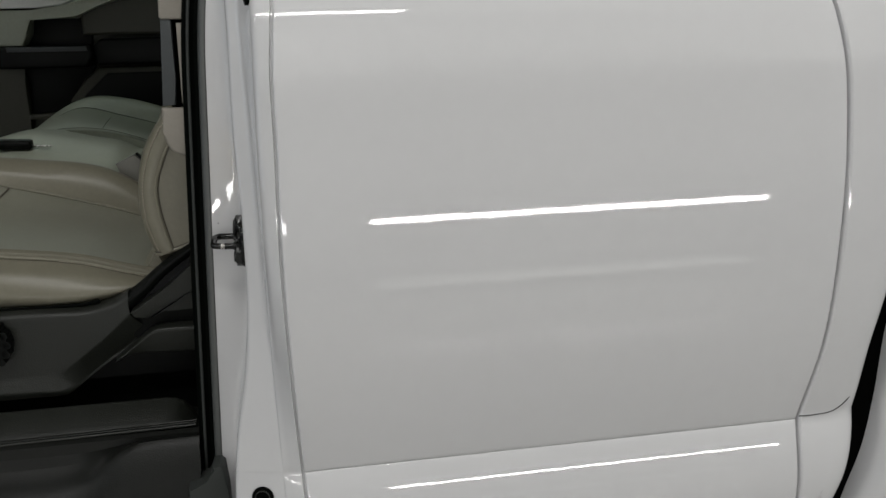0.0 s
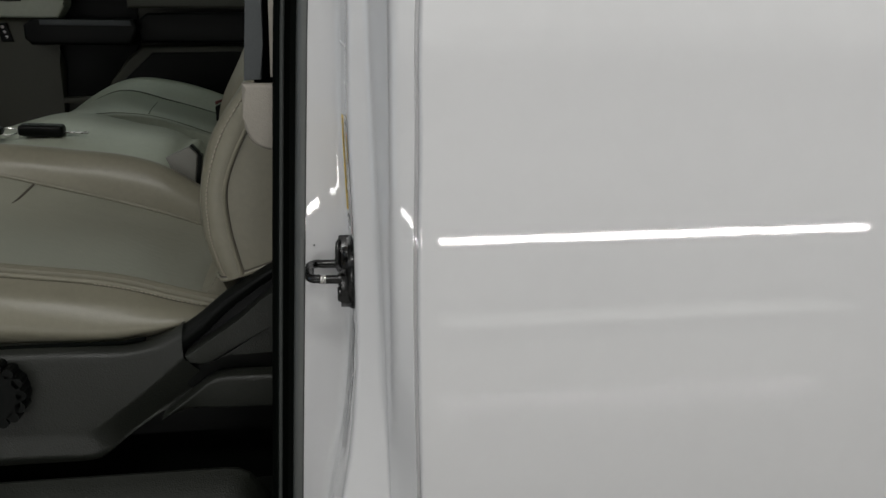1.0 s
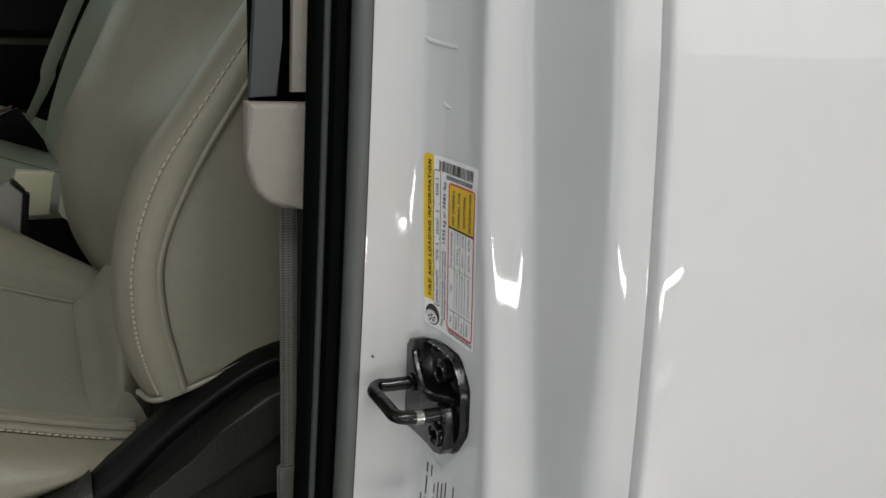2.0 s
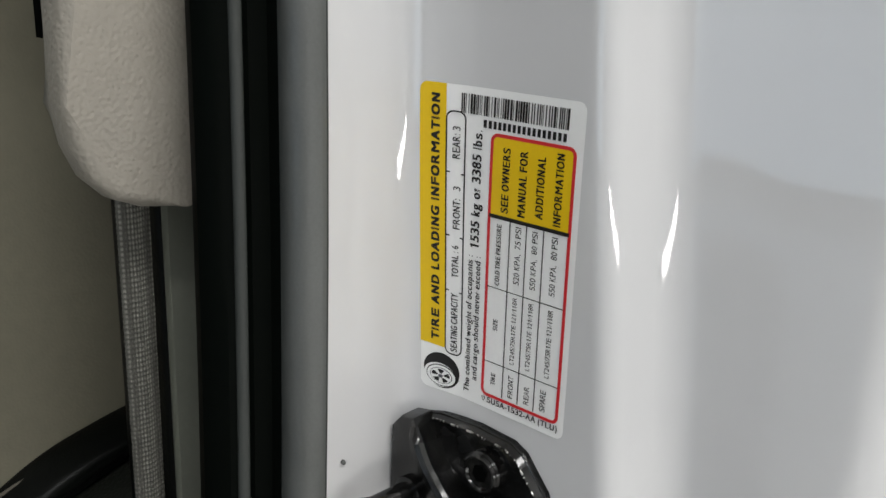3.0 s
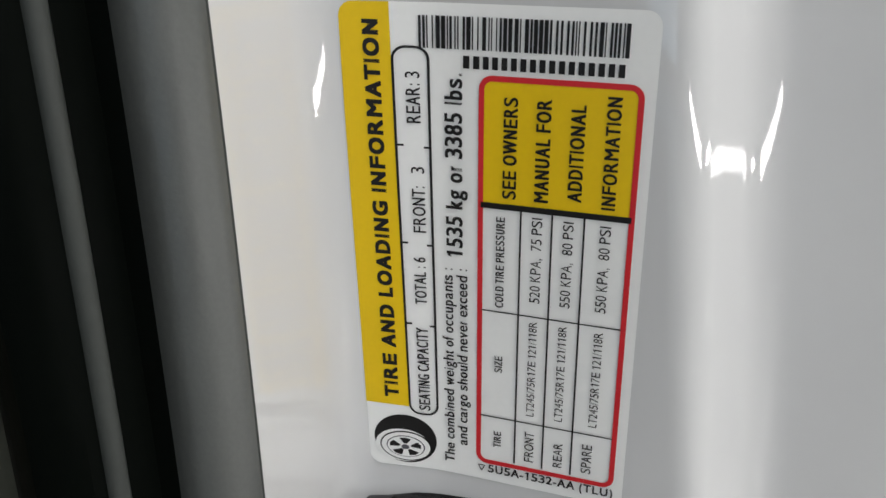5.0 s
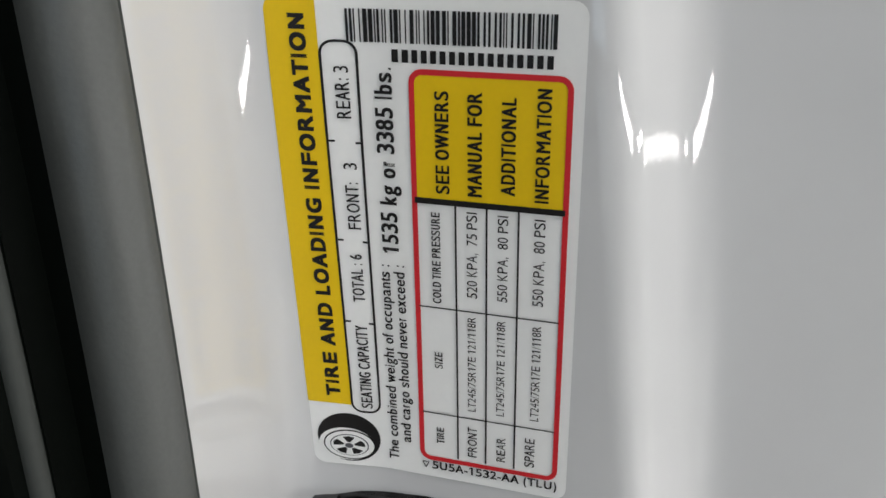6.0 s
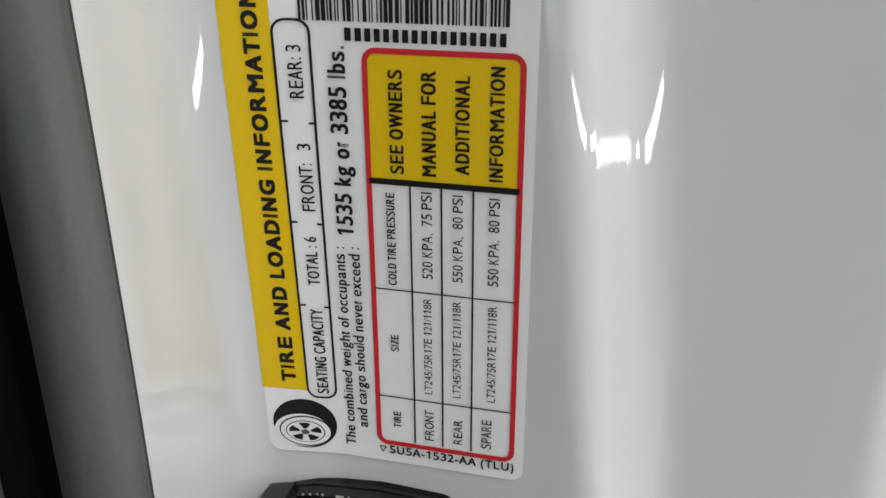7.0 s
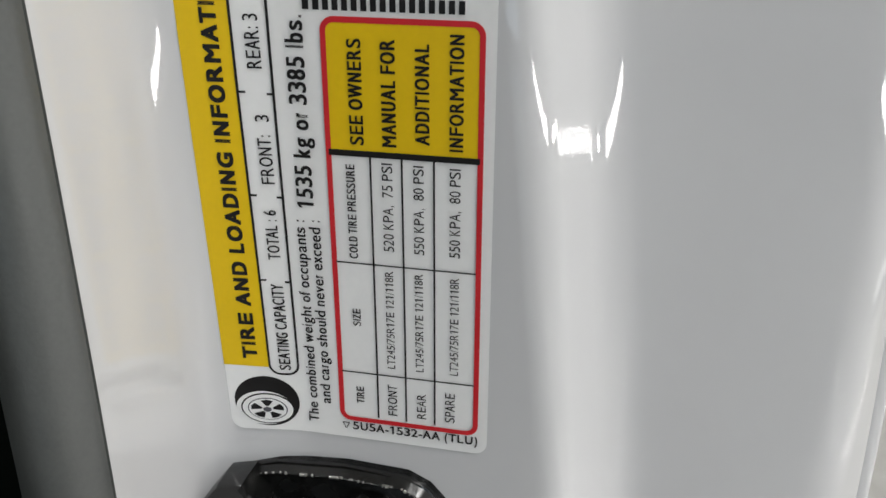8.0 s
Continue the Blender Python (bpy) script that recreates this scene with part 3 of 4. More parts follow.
def lettering(text, a, v, length, height, parent, mat=None, stem=0.14, lift=0.0004, across=False, slant=0.0):
    """Words fitted to a length and a capital height, their upright strokes stem times that height wide. They run up the label, or across it."""
    spans, at = [], 0
    for c in text:
        w, (l, r) = ADVANCE[c], BEARING.get(c, (50, 50))
        if c != " ":
            spans.append((c, at + l, at + w - r))
        at += w
    first, unit = spans[0][1], length / (spans[-1][2] - spans[0][1])
    vs, fs = [], []
    for c, l, r in spans:
        pts, faces = glyph(c)
        x0, x1 = min(p.x for p in pts), max(p.x for p in pts)
        wide = (r - l) * unit
        sx = wide / (x1 - x0) if x1 - x0 > 0.2 else height / 0.70 * 0.8
        ex = max(0.0, stem * height - 0.098 * sx) / 2
        ey = max(0.0, 0.82 * stem * height - 0.090 * height / 0.70) / 2
        if c in "I1l.,:i":
            ex = min(ex, 0.35 * wide)
        fit, sy = max(wide - 2 * ex, 0.1 * wide) / (x1 - x0), (height - 2 * ey) / 0.70
        layers = [(0.0, 0.0)] + ([(ex * dx, ey * dy) for dx, dy in ((1, 1), (-1, 1), (-1, -1), (1, -1), (1, 0), (-1, 0))] if max(ex, ey) > 0.00002 else [])
        for k, (dx, dy) in enumerate(layers):
            base = len(vs)
            for p in pts:
                x, y = (l - first) * unit + ex + (p.x - x0) * fit + dx, p.y * sy + ey + dy
                x += slant * y
                up = lift + 0.000008 * k
                vs.append(on_jamb(a + x, v + y, up) if across else on_jamb(a - y, v + x, up))
            fs += [[base + i for i in f] for f in faces]
    me = bpy.data.meshes.new("lettering")
    me.from_pydata([tuple(p) for p in vs], [], fs)
    me.materials.append(mat or INK)
    ob = new("lettering", me)
    ob.parent = parent
    return ob


def bar(a0, a1, v0, v1, lift, mat, parent, name="printed_bar"):
    return flat(name, [(a0, v0), (a1, v0), (a1, v1), (a0, v1)], lift, mat, parent, 0.008)


def arc(ca, cv, ra, rv, t0, t1, n):
    return [(ca + ra * math.cos(radians(t)), cv + rv * math.sin(radians(t))) for t in np.linspace(t0, t1, n)]


def plate_outline(a0, a1, v0, v1, r):
    return arc(a1 - r, v1 - r, r, r, 0, 90, 6) + arc(a0 + r, v1 - r, r, r, 90, 180, 6) + arc(a0 + r, v0 + r, r, r, 180, 270, 6) + arc(a1 - r, v0 + r, r, r, 270, 360, 6)


MM = 0.001
tire_label = flat("tire_label", plate_outline(0.9 * MM, 68.0 * MM, -120.4 * MM, 0.3 * MM, 3.2 * MM), 0.0, LABEL_WHITE, truck, 0.003, "white tire and loading label with yellow and red panels")
yel = arc(4.1 * MM, -2.9 * MM, 3.2 * MM, 3.2 * MM, 90, 180, 6) + [(0.9 * MM, -101.2 * MM), (12.2 * MM, -101.6 * MM), (12.2 * MM, 0.3 * MM)]
flat("yellow_header", yel, 0.0002, YELLOW, tire_label, 0.003, "yellow printed header strip")
lettering("TIRE AND LOADING INFORMATION", 9.75 * MM, -99.1 * MM, 95.6 * MM, 3.75 * MM, tire_label, stem=0.275, slant=0.02)
ring(12.2 * MM, 20.0 * MM, -103.7 * MM, -8.9 * MM, 3.0 * MM, 0.55 * MM, 0.0003, INK, tire_label, "rounded_frame")
for v in (-31.3, -55.4, -77.1):
    bar(12.5 * MM, 14.1 * MM, (v - 0.25) * MM, (v + 0.25) * MM, 0.0004, INK, tire_label)
    bar(18.4 * MM, 19.8 * MM, (v - 0.65) * MM, (v - 0.15) * MM, 0.0004, INK, tire_label)
for text, a, v, long, high, stem in (
    ("REAR: 3", 17.9, -26.1, 11.6, 3.0, 0.142),
    ("FRONT:   3", 18.3, -52.6, 16.2, 2.9, 0.142),
    ("TOTAL : 6", 17.9, -71.6, 12.6, 2.8, 0.142),
    ("SEATING CAPACITY", 17.85, -102.1, 24.0, 2.9, 0.142),
    ("The combined weight of occupants :", 24.3, -116.7, 55.6, 2.75, 0.185),
    ("and cargo should never exceed :", 27.85, -110.8, 49.9, 2.75, 0.185),
    ("1535 kg or 3385 lbs.", 26.75, -57.9, 43.4, 3.9, 0.205),
    ("SEE OWNERS", 39.1, -42.0, 23.1, 3.2, 0.19),
    ("MANUAL FOR", 46.5, -42.0, 23.2, 3.3, 0.19),
    ("ADDITIONAL", 53.9, -41.1, 21.6, 3.2, 0.19),
    ("INFORMATION", 61.3, -42.1, 24.8, 3.1, 0.19),
    ("COLD TIRE PRESSURE", 36.7, -69.6, 23.0, 2.1, 0.175),
    ("520 KPA,  75 PSI", 45.4, -67.1, 21.3, 2.5, 0.117),
    ("550 KPA,  80 PSI", 52.5, -67.2, 21.3, 2.4, 0.117),
    ("550 KPA,  80 PSI", 60.8, -67.2, 21.2, 2.5, 0.117),
    ("SIZE", 36.7, -87.5, 4.6, 2.0, 0.175),
    ("TIRE", 36.8, -109.5, 4.8, 2.0, 0.175),
    ("LT245/75R17E 121/118R", 45.0, -98.4, 26.3, 2.0, -0.125),
    ("LT245/75R17E 121/118R", 52.1, -98.4, 26.3, 2.0, -0.125),
    ("LT245/75R17E 121/118R", 60.6, -98.3, 26.0, 2.1, -0.125),
    ("FRONT", 45.3, -112.0, 8.9, 2.4, 0.125),
    ("REAR", 52.6, -111.9, 7.1, 2.3, 0.125),
    ("SPARE", 59.9, -112.0, 8.4, 2.5, 0.125),
):
    lettering(text, a * MM, v * MM, long * MM, high * MM, tire_label, stem=stem)
lettering("5U5A-1532-AA (TLU)", 33.5 * MM, -117.6 * MM, 32.2 * MM, 2.4 * MM, tire_label, stem=0.20, across=True)
# small open triangle before the part number
for p, q in (((30.9, -115.8), (32.6, -115.8)), ((32.6, -115.8), (31.75, -117.5)), ((31.75, -117.5), (30.9, -115.8))):
    d = Vector((q[0] - p[0], q[1] - p[1])).normalized() * 0.13
    flat("triangle_edge", [((p[0] + d.y) * MM, (p[1] - d.x) * MM), ((q[0] + d.y) * MM, (q[1] - d.x) * MM), ((q[0] - d.y) * MM, (q[1] + d.x) * MM), ((p[0] - d.y) * MM, (p[1] + d.x) * MM)], 0.0004, INK, tire_label)
# barcode and the number under it, which stays plain bars
rng = random.Random(7)
x = 17.9
while x < 62.6:
    w = rng.choice((0.28, 0.28, 0.5, 0.5, 0.85))
    bar(x * MM, min(x + w, 62.8) * MM, -9.3 * MM, -2.4 * MM, 0.0003, INK, tire_label, "barcode_stripe")
    x += w + rng.choice((0.26, 0.3, 0.5, 0.5, 0.8))
for k in range(17):
    x = 26.9 + k * 2.07
    bar(x * MM, (x + 1.3) * MM, -13.3 * MM, -10.6 * MM, 0.0003, INK, tire_label)
# red framed table
flat("yellow_panel", plate_outline(30.6 * MM, 65.2 * MM, -60 * MM, -15 * MM, 2.0 * MM)[:12] + [(30.6 * MM, -43.9 * MM), (65.2 * MM, -43.9 * MM)], 0.0002, YELLOW, tire_label, 0.008, "yellow printed panel")
ring(30.2 * MM, 65.7 * MM, -115.1 * MM, -14.5 * MM, 3.0 * MM, 1.25 * MM, 0.0003, RED, tire_label, "red_frame", "red printed frame")
bar(30.9 * MM, 65.0 * MM, -44.7 * MM, -43.3 * MM, 0.0004, INK, tire_label)
for v in (-70.8, -100.6):
    bar(31.2 * MM, 64.6 * MM, (v - 0.17) * MM, (v + 0.17) * MM, 0.0004, INK, tire_label)
for a in (40.4, 47.6, 54.85):
    bar((a - 0.22) * MM, (a + 0.22) * MM, -113.3 * MM, -44.5 * MM, 0.0004, INK, tire_label)
# tyre picture
C = (10.85 * MM, -111.7 * MM)
flat("tyre_print", arc(C[0], C[1], 8.4 * MM, 7.4 * MM, 0, 360, 40)[:-1], 0.0002, INK, tire_label, 0.003, "black printed picture of a tyre")
flat("tyre_print", arc(C[0] - 0.7 * MM, C[1] - 2.0 * MM, 7.4 * MM, 5.0 * MM, 0, 360, 36)[:-1], 0.0003, LABEL_WHITE, tire_label, 0.003)
flat("tyre_print", arc(C[0] + 0.1 * MM, C[1] - 2.1 * MM, 7.0 * MM, 4.6 * MM, 0, 360, 36)[:-1], 0.0004, INK, tire_label, 0.003)
flat("tyre_print", arc(C[0] + 0.1 * MM, C[1] - 2.1 * MM, 6.6 * MM, 4.25 * MM, 0, 360, 36)[:-1], 0.0005, LABEL_WHITE, tire_label, 0.003)
flat("tyre_print", arc(C[0] + 0.1 * MM, C[1] - 2.1 * MM, 5.2 * MM, 3.3 * MM, 0, 360, 36)[:-1], 0.0006, GREY_INK, tire_label, 0.003)
flat("tyre_print", arc(C[0] + 0.1 * MM, C[1] - 2.1 * MM, 4.9 * MM, 3.1 * MM, 0, 360, 36)[:-1], 0.0007, LABEL_WHITE, tire_label, 0.003)
for k in range(5):
    t = 90 + 72 * k
    c0 = C[0] + 0.1 * MM
    flat("tyre_print", [(c0 + r * 4.4 * MM * math.cos(radians(t + d)), C[1] - 2.1 * MM + r * 2.8 * MM * math.sin(radians(t + d))) for r, d in ((0.36, -14), (0.96, -22), (1.0, 0), (0.96, 22), (0.36, 14))], 0.0008, INK, tire_label, 0.003)
flat("tyre_print", arc(C[0] + 0.1 * MM, C[1] - 2.1 * MM, 1.1 * MM, 0.75 * MM, 0, 360, 16)[:-1], 0.0009, GREY_INK, tire_label, 0.003)

# second label below the striker, its print too small to read
def low_place(u, v, lift):
    z = 1.062 + v
    return Vector((label_x(z) + bend(u) - 0.0004 - lift, 0.0675 - u, z))


def low_flat(name, a0, a1, v0, v1, lift, mat, parent, label=""):
    rows = [[low_place(a, v, lift) for a in np.linspace(a0, a1, 12)] for v in np.linspace(v0, v1, 12)]
    return part(name, sheet(rows), mat, parent, label, 60)


cert = low_flat("certification_label", 0.004, 0.060, -0.155, 0.0, 0.0, PAINT, truck, "clear certification label with fine grey print")
for k in range(9):
    a = 0.008 + 0.0055 * k
    v = -0.150
    while v < -0.012:
        n = rng.uniform(0.006, 0.022)
        if rng.random() < 0.75:
            low_flat("printed_bar", a, a + 0.0018, v, min(v + n, -0.006), 0.0003, GREY_INK, cert)
        v += n + 0.003

# ---- cab interior ----
# pillar trim on the inner side of the rear door
trim = [(-0.110, 1.3090), (-0.1105, 1.272), (-0.1085, 1.258), (-0.1035, 1.2470), (-0.0955, 1.2393), (-0.085, 1.2350), (-0.070, 1.2333), (-0.030, 1.2333), (-0.030, 1.3070)]
part("pillar_cover", prism(trim, "y", 0.120, 0.136, 0.005, 4), BEIGE, truck, "beige grained plastic lower pillar cover")
cover = [(-0.1000, 1.442), (-0.0965, 1.4385), (-0.045, 1.4380), (-0.040, 1.62), (-0.088, 1.62)]
part("pillar_cover", prism(cover, "y", 0.120, 0.136, 0.003, 3), BEIGE, truck, "beige grained plastic upper pillar cover")
# mostly unseen block added to keep light off the seat's side
part("rear_door_trim", box((-0.056, 0.163, 0.62), (0.84, 0.205, 1.58), 0.004, 3), PLASTIC, truck, "dark block in the rear door trim's place, shades the seat")
# black box instead of a shaded hollow slot
part("belt_slot", box((-0.098, 0.150, 1.29), (-0.04, 0.165, 1.46)), GAP_SHADE, truck)
part("slot_blade", prism([(-0.1075, 1.3115), (-0.0885, 1.3125), (-0.0850, 1.350), (-0.0830, 1.440), (-0.0985, 1.4400)], "y", 0.124, 0.132, 0.0015, 2), SLATE, truck, "grey plastic belt guide blade")
part("slot_trim", prism([(-0.0785, 1.3150), (-0.050, 1.3150), (-0.045, 1.4330), (-0.0765, 1.4330)], "y", 0.124, 0.132, 0.0015, 2), BEIGE, truck)
part("pillar_panel", prism([(-0.0570, 0.80), (-0.015, 0.80), (-0.015, 1.25), (-0.0570, 1.25)], "y", 0.155, 0.161, 0.002, 2), PANEL_GREY, truck, "grey-green plastic pillar panel")
web = sheet([[(-0.0800 + 0.001 * math.sin(6 * z), 0.1510, z), (-0.0735, 0.1496, z), (-0.0675 + 0.001 * math.sin(6 * z), 0.1512, z), (-0.0675 + 0.001 * math.sin(6 * z), 0.1527, z), (-0.0800, 0.1525, z)] for z in np.linspace(0.80, 1.28, 40)], True)
part("seat_belt", web, WEBBING, truck, "grey woven seat belt webbing hanging under the cover")
part("belt_loop", box((-0.083, 0.147, 0.985), (-0.065, 0.156, 1.02), 0.003), WEBBING, truck)

# rubber end piece at the foot of the weatherstrip
part("sill_end_cap", prism([(-0.118, 0.60), (-0.118, 0.715), (-0.085, 0.722), (-0.078, 0.748), (-0.067, 0.7505), (-0.0605, 0.742), (-0.057, 0.700), (-0.056, 0.60)], "y", 0.028, 0.075, 0.004, 2), RIDGE, truck, "worn dark rubber end cap at the door sill")


def run(profile, x0, x1, n=2):
    """A (y, z) outline pushed along x."""
    return solid([[Vector((x, y, z)) for y, z in profile] for x in np.linspace(x0, x1, n)])


part("door_sill", run([(0.03, 0.50), (0.03, 0.655), (0.045, 0.672), (0.07, 0.676), (0.085, 0.700), (0.105, 0.742), (0.118, 0.752), (0.26, 0.752), (0.26, 0.50)], -1.25, -0.08), SILL, truck, "black plastic door sill", 25)
part("sill_rail", run([(0.118, 0.752), (0.120, 0.770), (0.128, 0.7745), (0.138, 0.7745), (0.144, 0.766), (0.144, 0.752)], -1.25, -0.085), SILL, truck, "", 25)
scuff = [(0.150, 0.752), (0.152, 0.7745), (0.157, 0.7790), (0.190, 0.7960), (0.200, 0.8010), (0.208, 0.7990), (0.213, 0.752)]
part("scuff_plate", solid([[Vector((x, y, 0.752 + (z - 0.752) * k)) for y, z in scuff] for x, k in ((-1.25, 1), (-0.6, 1), (-0.165, 1), (-0.150, 0.96), (-0.135, 0.8), (-0.118, 0.35), (-0.112, 0.1))]), PLASTIC_GREY, truck, "charcoal plastic sill scuff plate", 25)
bump = []
for x in np.linspace(-1.2, -0.1, 60):
    d = 0.5 * (1 + math.tanh((x + 0.245) / 0.035))
    bump.append([Vector((x, y, z)) for y, z in ((0.04, 0.60), (0.050, 0.690 + 0.008 * d), (0.070, 0.714 + 0.058 * d), (0.082, 0.720 + 0.061 * d), (0.100, 0.736 + 0.036 * d), (0.118, 0.752 + 0.012 * d), (0.118, 0.60))])
part("sill_moulding", solid(bump), SILL, truck, "dark plastic sill moulding that rises beside the pillar", 50)
for y, z, r in ((0.147, 0.7750, 0.0016), (0.127, 0.7760, 0.0020), (0.138, 0.7755, 0.0012)):
    part("sill_bead", tube([(x, y, z + 0.004 * max(0, (x + 0.4) / 0.3)) for x in np.linspace(-1.2, -0.11, 12)], r, 6), PLASTIC_GREY, truck)
part("cab_floor", box((-1.6, 0.10, 0.48), (1.0, 1.9, 0.62)), PLASTIC, truck, "black carpeted cab floor")
part("seat_riser", box((-0.75, 0.31, 0.62), (0.05, 1.65, 0.955), 0.02), PLASTIC, truck, "black plastic seat riser under the bench")
# unseen roof, back wall and dashboard block, added to keep the cab dark
part("cab_roof", box((-1.3, 0.12, 1.90), (1.0, 1.8, 1.96), 0.02), HEADLINER, truck, "unseen grey headliner that keeps the cab dark")
part("cab_back_wall", box((0.96, 0.10, 0.5), (0.99, 1.85, 1.92)), HEADLINER, truck)
part("dashboard", box((-1.75, 0.12, 0.5), (-1.45, 1.85, 1.50), 0.05), PLASTIC, truck, "black dashboard at the front of the cab")

# driver's seat
seat = new("driver_seat")
seat.parent = truck
seat["label"] = "tan and grey leather driver seat with a perforated centre"


def cushion(sections, x_list, n=30, name="cushion", mat=LEATHER, parent=None, label="", crown=None):
    """A cushion from (y, z) sections at several x, rounded at both ends."""
    k = len(sections[0])
    curve = spline(x_list, [np.array(s).ravel() for s in sections])
    rows = []
    for x in np.linspace(x_list[0], x_list[-1], n):
        pts = curve(x).reshape(k, 2)
        sm = spline(range(k), pts)
        rows.append([Vector((x, *sm(t))) for t in np.linspace(0, k - 1, 6 * k)])
    lo = min(p.z for p in rows[0])
    bm = sheet(rows)
    return part(name, bm, mat, parent, label, 60)


SX = (-0.80, -0.62, -0.45, -0.30, -0.22, -0.16, -0.10)
# outer bolster: from its lower edge to the stitched line
cushion([[(0.262, 0.945), (0.250, 0.99), (0.262, 1.035), (0.290, 1.066)],
         [(0.262, 0.962), (0.246, 1.005), (0.260, 1.048), (0.290, 1.078)],
         [(0.264, 0.966), (0.248, 0.992), (0.262, 1.028), (0.290, 1.0500)],
         [(0.264, 0.960), (0.248, 0.982), (0.264, 1.010), (0.290, 1.0280)],
         [(0.270, 0.975), (0.258, 0.985), (0.270, 0.998), (0.290, 1.0050)],
         [(0.285, 0.985), (0.284, 0.987), (0.286, 0.989), (0.292, 0.990)],
         [(0.30, 0.975), (0.30, 0.976), (0.30, 0.978), (0.302, 0.98)]], SX, 50, "cushion_side", LEATHER, seat, "tan leather outer bolster of the cushion")
# rolled seams beside the stitching
roll = spline(SX, [(0.292, 1.068), (0.292, 1.080), (0.292, 1.0520), (0.292, 1.0300), (0.292, 1.0070), (0.294, 0.991), (0.304, 0.98)])
for dy, dz, r in ((0.003, 0.001, 0.0045), (0.014, 0.004, 0.0055), (0.026, 0.004, 0.0050)):
    part("piping", tube([(x, roll(x)[0] + dy, roll(x)[1] + dz) for x in np.linspace(-0.78, -0.17, 40)], r, 8), LEATHER, seat)
# perforated centre
cushion([[(0.318, 1.074), (0.37, 1.078), (0.46, 1.085), (0.55, 1.110), (0.605, 1.140)],
         [(0.318, 1.086), (0.37, 1.090), (0.46, 1.098), (0.55, 1.118), (0.605, 1.142)],
         [(0.318, 1.056), (0.37, 1.060), (0.46, 1.068), (0.55, 1.083), (0.605, 1.104)],
         [(0.318, 1.033), (0.37, 1.034), (0.46, 1.040), (0.55, 1.050), (0.605, 1.061)],
         [(0.318, 1.009), (0.37, 1.008), (0.46, 1.012), (0.55, 1.021), (0.605, 1.033)],
         [(0.318, 0.990), (0.37, 0.988), (0.46, 0.990), (0.55, 1.000), (0.605, 1.012)],
         [(0.320, 0.970), (0.37, 0.968), (0.46, 0.968), (0.55, 0.975), (0.605, 0.985)]], SX, 50, "cushion_centre", PERFORATED, seat, "grey perforated leather seat centre")
# inner bolster
cushion([[(0.605, 1.140), (0.625, 1.168), (0.660, 1.180), (0.700, 1.150), (0.71, 1.05)],
         [(0.605, 1.142), (0.622, 1.164), (0.655, 1.178), (0.700, 1.150), (0.71, 1.05)],
         [(0.605, 1.104), (0.618, 1.140), (0.650, 1.163), (0.700, 1.135), (0.71, 1.03)],
         [(0.605, 1.061), (0.616, 1.106), (0.648, 1.135), (0.695, 1.105), (0.71, 1.00)],
         [(0.605, 1.033), (0.616, 1.064), (0.645, 1.086), (0.690, 1.065), (0.70, 0.98)],
         [(0.605, 1.012), (0.616, 1.035), (0.645, 1.050), (0.690, 1.030), (0.70, 0.96)],
         [(0.605, 0.985), (0.616, 1.000), (0.645, 1.010), (0.690, 1.000), (0.70, 0.94)]], SX, 50, "cushion_bolster", LEATHER, seat, "tan leather inner bolster of the cushion")
part("piping", tube([(x, 0.604, spline(SX, (1.141, 1.143, 1.105, 1.062, 1.034, 1.013, 0.986))(x) + 0.001) for x in np.linspace(-0.78, -0.12, 40)], 0.0032, 8), LEATHER, seat)
# cross seam of the centre panel
part("cross_seam", tube([(-0.488 - 0.33 * (0.6 - y), y, spline((0.318, 0.37, 0.46, 0.55, 0.605), (1.0625, 1.0665, 1.0755, 1.0945, 1.1150))(y)) for y in np.linspace(0.33, 0.60, 14)], 0.0020, 6), SEAM, seat)
for k in range(24):
    x = -0.33 + 0.0058 * k
    c = roll(x)
    part("stitch", tube([(x, c[0] - 0.004, c[1] + 0.0005), (x + 0.0036, c[0] - 0.004, c[1] - 0.0003)], 0.0009, 5), THREAD, seat)

# backrest: side panel, rolled front band and face
front = spline((0, 1, 2, 3, 4, 5, 6, 7), [(-0.164, 1.041), (-0.176, 1.070), (-0.1845, 1.110), (-0.1830, 1.167), (-0.165, 1.232), (-0.120, 1.300), (-0.066, 1.376), (0.060, 1.56)])
seam = spline((0, 1, 2, 3, 4, 5, 6, 7), [(-0.131, 1.053), (-0.1370, 1.078), (-0.1455, 1.122), (-0.1450, 1.174), (-0.117, 1.240), (-0.074, 1.310), (-0.018, 1.395), (0.10, 1.57)])
rows = []
for t in np.linspace(0, 7, 60):
    f, s = front(t), seam(t)
    row = [Vector((s[0], 0.252, s[1])), Vector((s[0] * 0.75 + f[0] * 0.25, 0.2475, s[1] * 0.75 + f[1] * 0.25)), Vector((s[0] * 0.4 + f[0] * 0.6, 0.250, s[1] * 0.4 + f[1] * 0.6)), Vector((s[0] * 0.12 + f[0] * 0.88, 0.262, s[1] * 0.12 + f[1] * 0.88)), Vector((f[0], 0.282, f[1])), Vector((f[0] + 0.006, 0.310, f[1] + 0.002))]
    rows.append(row)
part("backrest_band", sheet(rows), LEATHER, seat, "tan leather rolled edge of the backrest", 60)
rows = []
for t in np.linspace(0, 7, 50):
    s = seam(t)
    back = Vector((0.10 + 0.02 * t, 0.285, s[1] + 0.012))
    a = Vector((s[0], 0.2535, s[1]))
    rows.append([a] + [a.lerp(back, u) + Vector((0, -0.010 * math.sin(math.pi * u), 0)) for u in (0.04, 0.15, 0.35, 0.6, 0.8, 1)])
part("backrest_side", sheet(rows), LEATHER, seat, "tan leather side panel of the backrest", 60)
